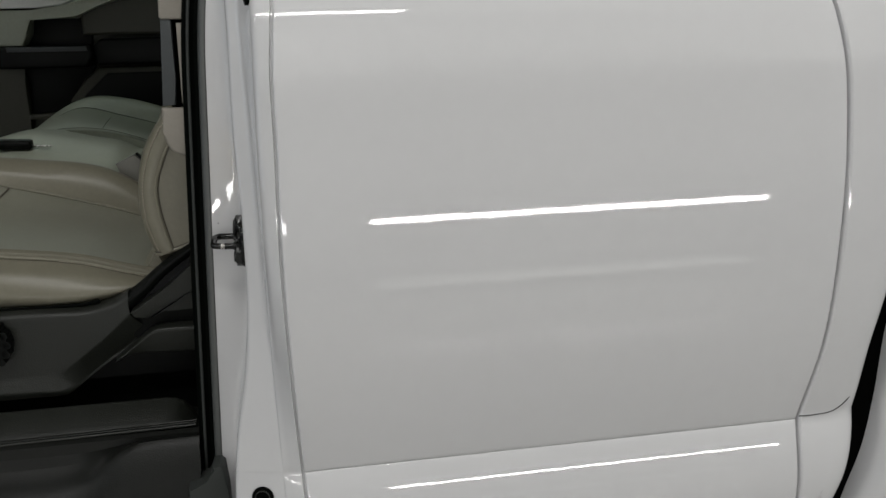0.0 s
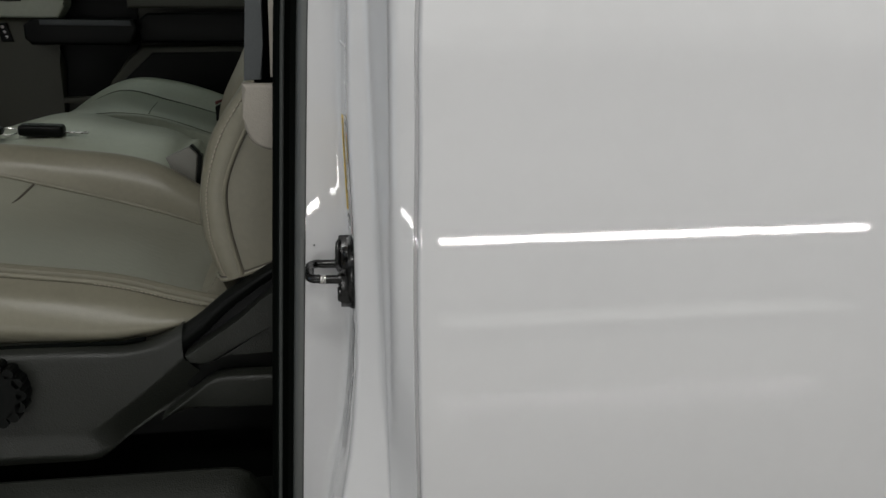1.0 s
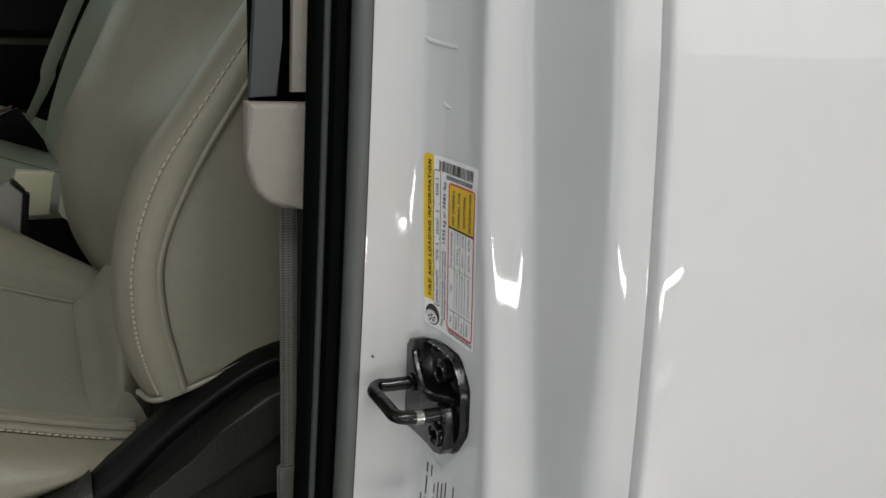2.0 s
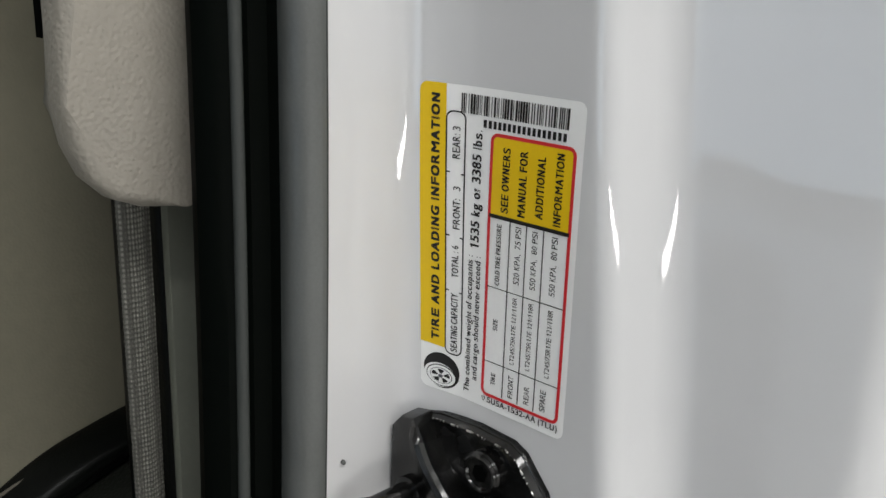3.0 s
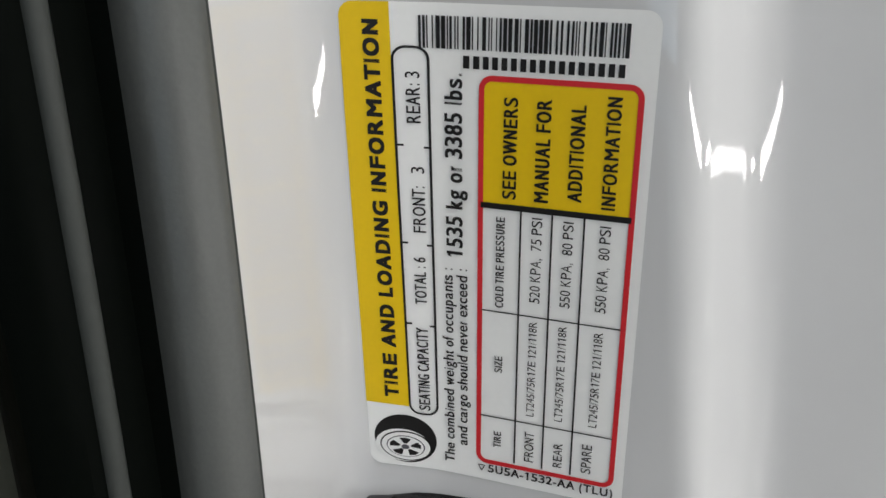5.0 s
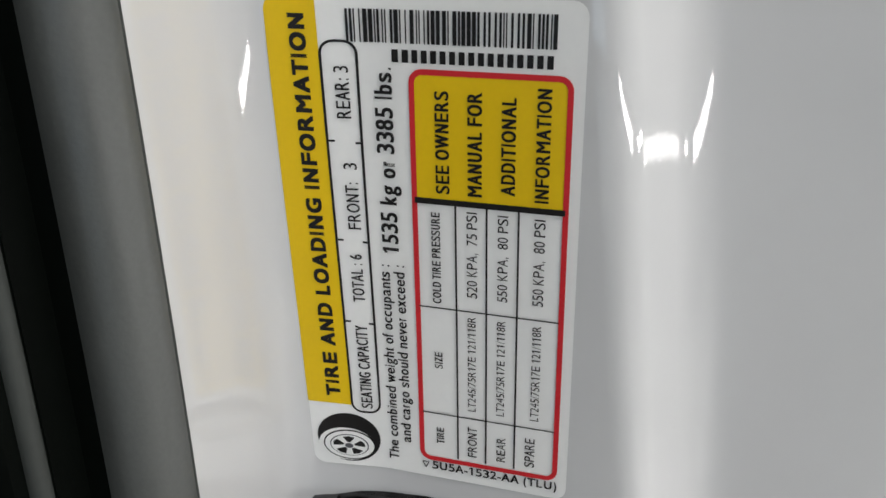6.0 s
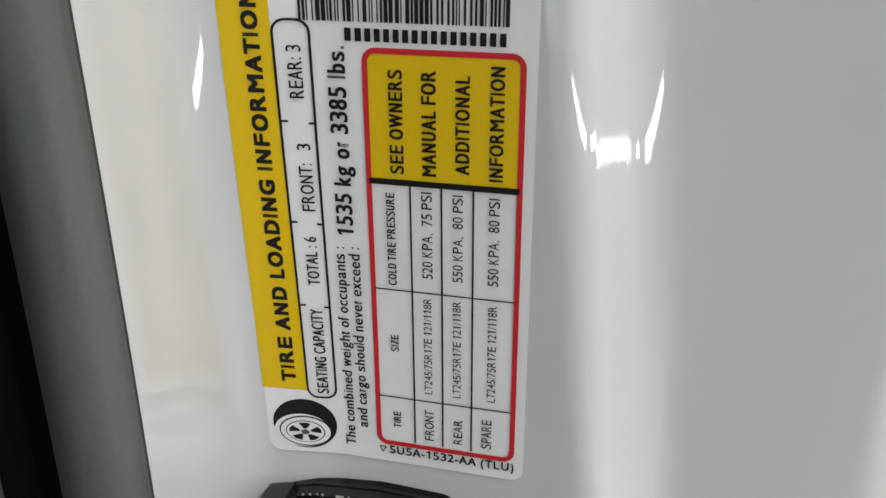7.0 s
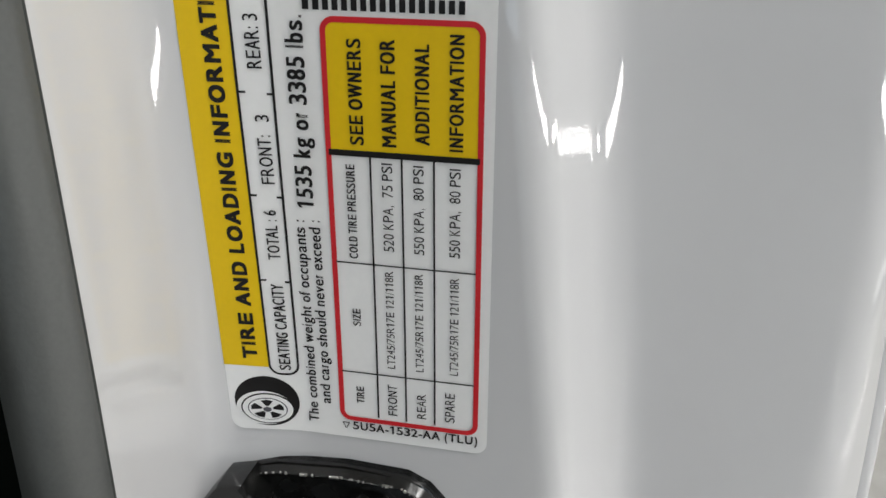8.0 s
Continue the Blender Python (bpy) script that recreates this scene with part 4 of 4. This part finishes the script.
part("piping", tube([(seam(t)[0], 0.2525, seam(t)[1]) for t in np.linspace(0, 7, 60)], 0.0008, 8), SEAM, seat)
part("seam_roll", tube([(seam(t)[0] - 0.0034, 0.2508, seam(t)[1] - 0.001) for t in np.linspace(0, 7, 60)], 0.0028, 8), LEATHER, seat)
hem = spline((0, 1, 2, 3, 4), [(-0.168, 0.280, 1.044), (-0.158, 0.256, 1.0450), (-0.131, 0.2525, 1.0525), (-0.068, 0.248, 1.074), (0.02, 0.250, 1.092)])
part("bottom_roll", tube([hem(t) for t in np.linspace(0, 4, 30)], 0.0030, 8), LEATHER, seat, "rolled tan leather bottom edge of the backrest")
part("bottom_seam", tube([Vector(hem(t)) + Vector((0, -0.0014, 0.0038)) for t in np.linspace(0.4, 4, 30)], 0.0010, 6), SEAM, seat)
# the inner wing of the face stands further forward towards the top
wing = spline((0, 2, 3, 4, 5, 6, 7), (0.0, -0.012, -0.020, -0.031, -0.044, -0.060, -0.090))
rows = []
for t in np.linspace(0, 7, 50):
    f = front(t)
    row, lean = [], wing(t)
    for y, dx in ((0.306, 0.008), (0.312, 0.022), (0.335, 0.032), (0.365, 0.042), (0.42, 0.048), (0.50, 0.052), (0.57, 0.046), (0.615, 0.028), (0.655, 0.006), (0.690, 0.012), (0.705, 0.05), (0.705, 0.16)):
        row.append(Vector((f[0] + dx * (0.6 + 0.4 * min(1, t / 4)) + lean * min(1.0, max(0.0, (y - 0.42) / 0.19)), y, f[1] + 0.002)))
    rows.append(row)
part("backrest_face", sheet(rows), LEATHER, seat, "olive tan leather face of the backrest", 60)
for k in range(64):
    t = 0.25 + k * 0.095
    f, s, f2, s2 = front(t), seam(t), front(t + 0.06), seam(t + 0.06)
    part("stitch", tube([(s[0] * 0.32 + f[0] * 0.68, 0.2512, s[1] * 0.32 + f[1] * 0.68), (s2[0] * 0.32 + f2[0] * 0.68, 0.2512, s2[1] * 0.32 + f2[1] * 0.68)], 0.0012, 6), THREAD, seat)
rows = []
for y in np.linspace(0.318, 0.602, 16):
    u = (y - 0.318) / 0.284
    b = 1.002 + 0.012 * u + 0.014 * u * u
    dx = 0.008 * u
    rows.append([Vector((x + dx, y, b + h)) for x, h in ((-0.205, -0.004), (-0.198, 0.0015), (-0.190, 0.006), (-0.182, 0.017), (-0.176, 0.028), (-0.170, 0.025 + 0.012 * min(1, 3 * u)), (-0.162, 0.010 + 0.034 * min(1, 3 * u)), (-0.150, -0.02 + 0.08 * min(1, 3 * u)), (-0.149, -0.03))])
part("seat_flap", solid(rows), LEATHER, seat, "folded leather flap at the back of the cushion", 60)

# black side shield of the seat
SHIELD = [
    # top edge, ridge, lower edge of the face, outer fold, bottom edge: (x, z) each
    ((-0.85, 0.969), (-0.85, 0.960), (-0.85, 0.853), (-0.85, 0.832), (-0.85, 0.814)),
    ((-0.60, 0.969), (-0.60, 0.960), (-0.60, 0.851), (-0.60, 0.829), (-0.60, 0.812)),
    ((-0.40, 0.969), (-0.40, 0.960), (-0.40, 0.849), (-0.40, 0.826), (-0.40, 0.811)),
    ((-0.330, 0.967), (-0.335, 0.958), (-0.357, 0.849), (-0.345, 0.823), (-0.341, 0.8112)),
    ((-0.285, 0.966), (-0.290, 0.957), (-0.333, 0.855), (-0.318, 0.824), (-0.3216, 0.8156)),
    ((-0.258, 0.970), (-0.262, 0.961), (-0.300, 0.879), (-0.2900, 0.843), (-0.290, 0.8385)),
    ((-0.240, 0.976), (-0.240, 0.966), (-0.2634, 0.9065), (-0.2570, 0.866), (-0.257, 0.8600)),
    ((-0.2266, 0.982), (-0.226, 0.972), (-0.234, 0.932), (-0.2250, 0.887), (-0.228, 0.8730)),
    ((-0.2130, 0.990), (-0.214, 0.979), (-0.2130, 0.950), (-0.190, 0.914), (-0.195, 0.8765)),
]
SHIELD_Y = [(0.2310, 0.2265, 0.2165, 0.2265)] * 3 + [(0.2310, 0.2265, 0.2185, 0.2270), (0.2310, 0.2260, 0.2330, 0.2330), (0.2315, 0.2255, 0.2450, 0.2440), (0.2320, 0.2250, 0.2490, 0.2470), (0.2330, 0.2250, 0.2510, 0.2480), (0.2340, 0.2255, 0.2520, 0.2480)]
along = spline(range(9), [[v for p in r for v in p] + list(y) for r, y in zip(SHIELD, SHIELD_Y)])
rows = []
for t in np.linspace(0, 8, 60):
    v = along(t)
    T, R, F, D, B = [v[2 * k:2 * k + 2] for k in range(5)]
    yr, yf, yd, yb = v[10:]
    pts = [Vector((T[0], 0.275, T[1] - 0.002)), Vector((T[0], 0.243, T[1])), Vector((R[0], yr - 0.004, R[1])), Vector((F[0], yf, F[1])), Vector((D[0], yd, D[1])), Vector((B[0], yb, B[1])), Vector((B[0], 0.275, B[1] + 0.004))]
    rows.append(fillet(pts, (0.006, 0.010, 0.005, 0.005, 0.004), 5))
part("side_shield", sheet(rows), PLASTIC_GREY, seat, "black plastic side shield of the seat", 45)
# black strip stands in for the shadow between cushion and shield
part("cushion_gap_shade", tube([(x, 0.2445, 0.9680 + 6.0 * max(0.0, x + 0.29) ** 2) for x in np.linspace(-0.85, -0.262, 20)], 0.0030, 10), RUBBER, seat, "black strip for the shade under the cushion")
# arm of the shield up to the backrest
arm_top = spline(range(6), [(-0.2266, 0.980), (-0.1946, 1.0010), (-0.1522, 1.0350), (-0.0908, 1.0730), (-0.05, 1.086), (0.0, 1.092)])
arm_low = spline(range(6), [(-0.2180, 0.952), (-0.1850, 0.978), (-0.1480, 1.0125), (-0.0920, 1.0510), (-0.05, 1.068), (0.0, 1.075)])
rows = []
for t in np.linspace(0, 5, 30):
    a, b = arm_top(t), arm_low(t)
    rows.append(fillet([Vector((a[0], 0.272, a[1] - 0.006)), Vector((a[0], 0.249, a[1])), Vector((a[0] * 0.6 + b[0] * 0.4, 0.2290, a[1] * 0.6 + b[1] * 0.4)), Vector((b[0], 0.236, b[1])), Vector((b[0], 0.27, b[1] - 0.004))], (0.008, 0.008, 0.004), 5))
# blacker than the shield, so the colour carries the shade under the backrest
part("shield_arm", sheet(rows), PLASTIC, seat, "", 50)
part("shield_back", prism([(-0.215, 0.905), (-0.20, 0.99), (-0.09, 1.062), (0.0, 1.09), (0.0, 0.88), (-0.19, 0.88)], "y", 0.245, 0.275, 0.003, 2), PLASTIC, seat)
part("recliner_cover", prism([(-0.2095, 0.9560), (-0.2040, 0.9465), (-0.1795, 0.9440), (-0.0949, 0.9950), (-0.02, 1.036), (-0.02, 1.068), (-0.075, 1.050), (-0.1110, 1.0270), (-0.1376, 1.0035)], "y", 0.214, 0.250, 0.003, 3), PLASTIC_GREY, seat, "charcoal plastic recliner cover")
part("recliner_lever", prism([(-0.1765, 0.9435), (-0.1575, 0.9540), (-0.0949, 0.9925), (-0.02, 1.030), (-0.02, 0.954), (-0.150, 0.9545)], "y", 0.222, 0.250, 0.002, 2), PLASTIC_GREY, seat)
lip_top = spline(range(6), [(-0.2460, 0.8700), (-0.2050, 0.9020), (-0.1811, 0.9202), (-0.1600, 0.9253), (-0.0984, 0.9245), (0.0, 0.924)])
lip_low = spline(range(6), [(-0.2460, 0.8650), (-0.2120, 0.8755), (-0.1900, 0.8765), (-0.1724, 0.8750), (-0.1000, 0.8727), (0.0, 0.872)])
rows = []
for t in np.linspace(0, 5, 30):
    a, b = lip_top(t), lip_low(t)
    rows.append(fillet([Vector((a[0] + 0.002, 0.262, a[1] - 0.002)), Vector((a[0] + 0.001, 0.238, a[1])), Vector((a[0], 0.222, a[1] - 0.005)), Vector((b[0], 0.229, b[1])), Vector((b[0], 0.27, b[1] + 0.003))], (0.006, 0.006, 0.004), 5))
part("shield_lip", sheet(rows), PLASTIC_GREY, seat, "", 50)
knob = part("adjuster_knob", disc((-0.440, 0.228, 0.920), (0, -1, 0), 0.036, 0.026, 40, 0.004), PLASTIC, seat, "round black seat adjuster knob")
for k in range(14):
    t = 2 * math.pi * k / 14
    part("knob_grip", tube([(-0.442 + 0.0330 * math.cos(t), 0.224, 0.920 + 0.0375 * math.sin(t)), (-0.442 + 0.0330 * math.cos(t), 0.202, 0.920 + 0.0375 * math.sin(t))], 0.0068, 10), PLASTIC, seat)

# middle seat and passenger seat
middle = new("middle_seat")
middle.parent = truck
middle["label"] = "leather middle seat, paled and greened for the light on it"
cushion([[(0.715, 1.02), (0.72, 1.10), (0.74, 1.130), (0.85, 1.150), (0.96, 1.156), (1.00, 1.140), (1.01, 1.05)],
         [(0.715, 1.02), (0.72, 1.135), (0.74, 1.158), (0.85, 1.180), (0.96, 1.184), (1.00, 1.172), (1.01, 1.05)],
         [(0.715, 1.02), (0.72, 1.122), (0.74, 1.142), (0.85, 1.164), (0.96, 1.163), (1.00, 1.152), (1.01, 1.05)],
         [(0.715, 1.02), (0.72, 1.096), (0.74, 1.112), (0.85, 1.130), (0.96, 1.129), (1.00, 1.118), (1.01, 1.04)],
         [(0.715, 1.00), (0.72, 1.060), (0.74, 1.070), (0.85, 1.085), (0.96, 1.090), (1.00, 1.080), (1.01, 1.00)],
         [(0.715, 0.96), (0.72, 0.970), (0.74, 0.975), (0.85, 0.980), (0.96, 0.980), (1.00, 0.975), (1.01, 0.96)]], (-0.66, -0.52, -0.40, -0.29, -0.258, -0.246), 60, "cushion", LEATHER_LIT, middle)
passenger = new("passenger_seat")
passenger.parent = truck
passenger["label"] = "leather passenger seat with stitched seams, paled and greened for light"
PX = (-0.72, -0.62, -0.50, -0.38, -0.24, -0.10)
ridge_z, far_z, near_z = (1.060, 1.150, 1.216, 1.209, 1.165, 1.110), (1.040, 1.130, 1.196, 1.172, 1.128, 1.080), (1.050, 1.138, 1.173, 1.168, 1.122, 1.075)
cushion([[(1.05, 0.98), (1.055, c - 0.030), (1.072, c), (1.20, 0.5 * (b + c) + 0.006), (1.325, b), (1.345, b - 0.001), (1.42, a), (1.50, a - 0.03), (1.52, 1.0)] for a, b, c in zip(ridge_z, far_z, near_z)], PX, 44, "cushion", LEATHER_LIT, passenger)
part("seam", tube([(-0.387 - 0.012 * (y - 1.072) / 0.253, y, 1.1695 + 0.004 * (y - 1.072) / 0.253 + 0.024 * (y - 1.072) / 0.253 * (1 - (y - 1.072) / 0.253)) for y in np.linspace(1.075, 1.325, 12)], 0.0020, 6), SOFT_SEAM, passenger)
part("seam", tube([(x, 1.335, spline(PX, far_z)(x) + 0.0005) for x in np.linspace(-0.60, -0.12, 24)], 0.0022, 6), SOFT_SEAM, passenger)
part("seam", tube([(x, 1.068, spline(PX, near_z)(x) - 0.002) for x in np.linspace(-0.64, -0.12, 24)], 0.0022, 6), SOFT_SEAM, passenger)
for st, nm in ((middle, 0.72), (passenger, 1.06)):
    y0, y1 = nm, nm + (0.28 if st is middle else 0.46)
    rows = [[Vector((-0.16 + 0.10 * u + 0.18 * u * u, y, 1.08 + 0.55 * u)) + Vector((0.03 * math.sin(math.pi * (y - y0) / (y1 - y0)) * -1, 0, 0)) for y in np.linspace(y0, y1, 12)] + [Vector((0.12 + 0.2 * u, y1, 1.08 + 0.5 * u)), Vector((0.12 + 0.2 * u, y0, 1.08 + 0.5 * u))] for u in np.linspace(0, 1, 12)]
    part("backrest", solid(rows), LEATHER_LIT, st, "", 50)
# belt buckle between the seats
buckle = new("belt_buckle")
buckle.parent = truck
buckle["label"] = "grey plastic seat belt buckle between the seats"
part("buckle_body", prism([(-0.2914, 1.1397), (-0.2506, 1.1582), (-0.2374, 1.1446), (-0.2453, 1.0791), (-0.2669, 1.0792)], "y", 0.672, 0.697, 0.003, 3), BUCKLE, buckle, "grey-tan buckle body")
part("buckle_side", prism([(-0.2505, 1.1580), (-0.2375, 1.1445), (-0.2300, 1.1420), (-0.2380, 1.0790), (-0.2453, 1.0791)], "y", 0.676, 0.699, 0.002, 2), PLASTIC, buckle)
# solid black box paints the shade between the seats
part("seat_gap_shade", box((-0.243, 0.712, 0.96), (-0.165, 0.946, 1.052), 0.004), GAP_SHADE, truck, "black box for the shade between the seats")
part("release_button", prism([(-0.2496, 1.1597), (-0.236, 1.1451), (-0.2345, 1.147), (-0.2467, 1.1612)], "y", 0.675, 0.694, 0.0006, 2), PLASTIC, buckle)
part("buckle_body", prism([(-0.248, 1.1), (-0.2385, 1.1239), (-0.1871, 1.1191), (-0.1978, 1.0553), (-0.2313, 1.0546)], "y", 0.950, 0.975, 0.003, 3), CREAM, buckle, "cream plastic second buckle")
part("belt_tongue", prism([(-0.2308, 1.0461), (-0.2188, 1.049), (-0.2041, 1.0408), (-0.2129, 1.0361), (-0.2294, 1.0384)], "y", 0.930, 0.940, 0.001, 2), CREAM, buckle)
part("buckle_body", prism([(-0.2625, 1.0976), (-0.2625, 1.1699), (-0.2241, 1.1885), (-0.2061, 1.1623), (-0.1861, 1.1313), (-0.1787, 1.1023), (-0.1967, 1.0863)], "y", 1.20, 1.225, 0.004, 3), PLASTIC, buckle, "black plastic buckle of the middle belt")
part("release_button", prism([(-0.2625, 1.1737), (-0.2346, 1.187), (-0.2321, 1.1914), (-0.2625, 1.1819)], "y", 1.203, 1.222, 0.001, 2), DARK_RED, buckle, "dark red release button")
belt_a = spline((0, 1, 2, 3, 4), [(-0.2453, 1.0841), (-0.2188, 1.1382), (-0.1807, 1.2181), (-0.1704, 1.2606), (-0.0925, 1.4346)])
belt_b = spline((0, 1, 2, 3, 4), [(-0.2332, 1.0867), (-0.1994, 1.1446), (-0.1556, 1.2233), (-0.144, 1.2606), (-0.0641, 1.4346)])
rows = [[Vector((belt_a(t)[0], 1.350, belt_a(t)[1])), Vector((0.5 * (belt_a(t)[0] + belt_b(t)[0]), 1.347, 0.5 * (belt_a(t)[1] + belt_b(t)[1]))), Vector((belt_b(t)[0], 1.351, belt_b(t)[1])), Vector((belt_b(t)[0], 1.3525, belt_b(t)[1])), Vector((belt_a(t)[0], 1.3515, belt_a(t)[1]))] for t in np.linspace(0, 4, 30)]
part("belt_strap", solid(rows), STRAP, buckle, "grey-green belt strap of the far seat", 50)

# passenger door
pdoor = part("passenger_door", box((-1.30, 1.74, 0.6), (0.3, 1.80, 1.52)), TRIM_SHADED, truck, "closed passenger door with tan trim")
part("door_trim", prism([(-1.25, 0.75), (-0.80, 0.75), (-0.727, 1.10), (-0.7147, 1.2423), (-0.7323, 1.290), (-0.72, 1.36), (-1.25, 1.37)], "y", 1.70, 1.745, 0.012, 3), TRIM_SHADED, pdoor, "tan moulded trim of the passenger door")
part("trim_ledge", prism([(-0.7240, 1.1490), (-0.6378, 1.1508), (-0.6487, 1.1334), (-0.726, 1.1332)], "y", 1.690, 1.745, 0.004, 2), TRIM_SHADED, pdoor)
part("door_trim", prism([(-0.640, 1.12), (-0.10, 1.12), (-0.10, 1.290), (-0.5063, 1.2874), (-0.548, 1.2537), (-0.5931, 1.1935)], "y", 1.700, 1.745, 0.010, 3), TRIM_SHADED, pdoor)
part("trim_recess", prism([(-0.570, 1.13), (-0.12, 1.13), (-0.12, 1.272), (-0.4778, 1.2689), (-0.5546, 1.2009)], "y", 1.694, 1.71, 0.004, 2), PLASTIC, pdoor)
part("armrest", prism([(-0.7720, 1.3589), (-0.5073, 1.3590), (-0.4989, 1.334), (-0.5206, 1.2921), (-0.7734, 1.2940), (-0.790, 1.310), (-0.790, 1.345)], "y", 1.63, 1.745, 0.008, 3), PLASTIC, pdoor, "black plastic armrest on the passenger door")
# lighter strip paints the light falling on the armrest's top
part("armrest_lit_top", prism([(-0.7476, 1.3590), (-0.5175, 1.3560), (-0.5147, 1.3420), (-0.7468, 1.3450)], "y", 1.626, 1.70, 0.002, 2), SLATE, pdoor, "grey strip for the lit top of the armrest")
part("door_band", prism([(-0.50, 1.296), (-0.05, 1.296), (-0.05, 1.378), (-0.48, 1.376), (-0.515, 1.35)], "y", 1.670, 1.745, 0.008, 3), PLASTIC, pdoor)
part("door_pocket", prism([(-0.735, 1.135), (-0.600, 1.135), (-0.515, 1.29), (-0.515, 1.46), (-0.70, 1.46), (-0.735, 1.30)], "y", 1.722, 1.742, 0.004, 2), PLASTIC, pdoor)
part("door_top", prism([(-0.535, 1.388), (-0.05, 1.388), (-0.05, 1.52), (-0.470, 1.52), (-0.535, 1.45)], "y", 1.690, 1.745, 0.010, 3), TRIM_SHADED, pdoor)
part("upper_trim", prism([(-1.25, 1.372), (-0.7072, 1.3611), (-0.6863, 1.3941), (-0.6795, 1.4424), (-0.5462, 1.4391), (-0.5143, 1.4567), (-0.4707, 1.4758), (-0.40, 1.495), (-0.40, 1.505), (-0.5344, 1.4943), (-0.5866, 1.4720), (-0.6696, 1.4660), (-1.25, 1.470)], "y", 1.655, 1.745, 0.006, 3), LEATHER_LIT, pdoor, "pale padded top of the door trim")
part("belt_trim", prism([(-1.25, 1.476), (-0.6696, 1.4725), (-0.5866, 1.4780), (-0.540, 1.500), (-0.535, 1.53), (-1.25, 1.53)], "y", 1.675, 1.745, 0.004, 2), CEILING, pdoor, "pale window ledge of the door")
part("handle_cup", prism([(-0.90, 1.405), (-0.795, 1.405), (-0.785, 1.43), (-0.80, 1.448), (-0.90, 1.448)], "y", 1.650, 1.66, 0.004, 2), PLASTIC_GREY, pdoor)
part("door_handle", tube([(-0.88, 1.645, 1.422), (-0.845, 1.640, 1.426), (-0.815, 1.645, 1.432)], 0.005, 8), STEEL, pdoor, "chrome inner door handle")
part("switch_plate", prism([(-0.868, 1.300), (-0.838, 1.300), (-0.850, 1.350), (-0.872, 1.350)], "y", 1.690, 1.702, 0.004, 2), PLASTIC, pdoor)
for k in range(3):
    part("switch_button", disc((-0.852 - 0.004 * k, 1.690, 1.313 + 0.013 * k), (0, -1, 0), 0.004, 0.003, 10, 0.001), STEEL, pdoor)

# ---- keys on the middle seat ----
keys = tagged(new("car_key"), "black car key fob with silver blade on the middle seat", "car key")
fob = box((-0.045, -0.019, 0.0), (0.030, 0.019, 0.021), 0.007, 3)
part("fob", fob, PLASTIC, keys)
part("blade", box((0.028, -0.004, 0.006), (0.070, 0.004, 0.009), 0.001), STEEL, keys, "silver key blade")
part("key_ring", tube([(-0.062 + 0.014 * math.cos(t), 0.014 * math.sin(t), 0.006 + 0.004 * math.sin(t)) for t in np.linspace(0, 2 * math.pi, 24)], 0.0014, 6), STEEL, keys, "steel key ring")
f2 = part("fob", box((-0.135, -0.017, 0.0), (-0.072, 0.015, 0.014), 0.006, 3), PLASTIC, keys)
part("fob_button", box((-0.030, -0.008, 0.020), (-0.005, 0.008, 0.0222), 0.001), PLASTIC_GREY, keys)
keys.matrix_world = pose(-0.510, 0.775, 1.1675, 0, 3, 4)

# ---- lamps' housings ----
# the added fill lamps get an unseen housing too
for name, place, long, wide, watts, target in LAMPS:
    up = 1 if place[2] > 2 else 0
    if up:
        house = box((place[0] - long / 2 - 0.02, place[1] - wide / 2 - 0.02, place[2] + 0.01), (place[0] + long / 2 + 0.02, place[1] + wide / 2 + 0.02, 4.0), 0.01)
    else:
        house = box((place[0] - long / 2 - 0.02, -3.0, place[2] - wide), (place[0] + long / 2 + 0.02, place[1] - 0.008, place[2] + wide), 0.01)
    fixture = tagged(part("light_fixture", house, CEILING), "assumed white metal light fixture with a pale diffuser", "light fixture")

# ---- wheels and frame that carry the truck ----
for x, y in ((-1.75, 0.02), (2.25, 0.02), (-1.75, 1.62), (2.25, 1.62)):
    wheel = new("wheel")
    wheel.parent = truck
    prof = [(0.24, 0.0), (0.30, -0.012), (0.37, -0.010), (0.392, 0.015), (0.395, 0.12), (0.392, 0.225), (0.37, 0.25), (0.30, 0.252), (0.24, 0.24)]
    ring_rows = [[Vector((x + r * math.cos(t), y + d, 0.395 + r * math.sin(t))) for r, d in prof] for t in np.linspace(0, 2 * math.pi, 49)]
    part("tyre", sheet(ring_rows, True), RUBBER, wheel, "black rubber truck tyre", 40)
    part("rim", disc((x, y + 0.20, 0.395), (0, -1, 0), 0.243, 0.17, 40, 0.03), STEEL, wheel, "steel wheel rim")
for y in (0.35, 1.40):
    part("frame_rail", box((-2.4, y, 0.34), (2.9, y + 0.09, 0.50), 0.01), PLASTIC, truck, "black steel frame rail")
for x in (-1.75, 2.25):
    part("axle", tube([(x, 0.1, 0.395), (x, 1.8, 0.395)], 0.05, 12), PLASTIC, truck)
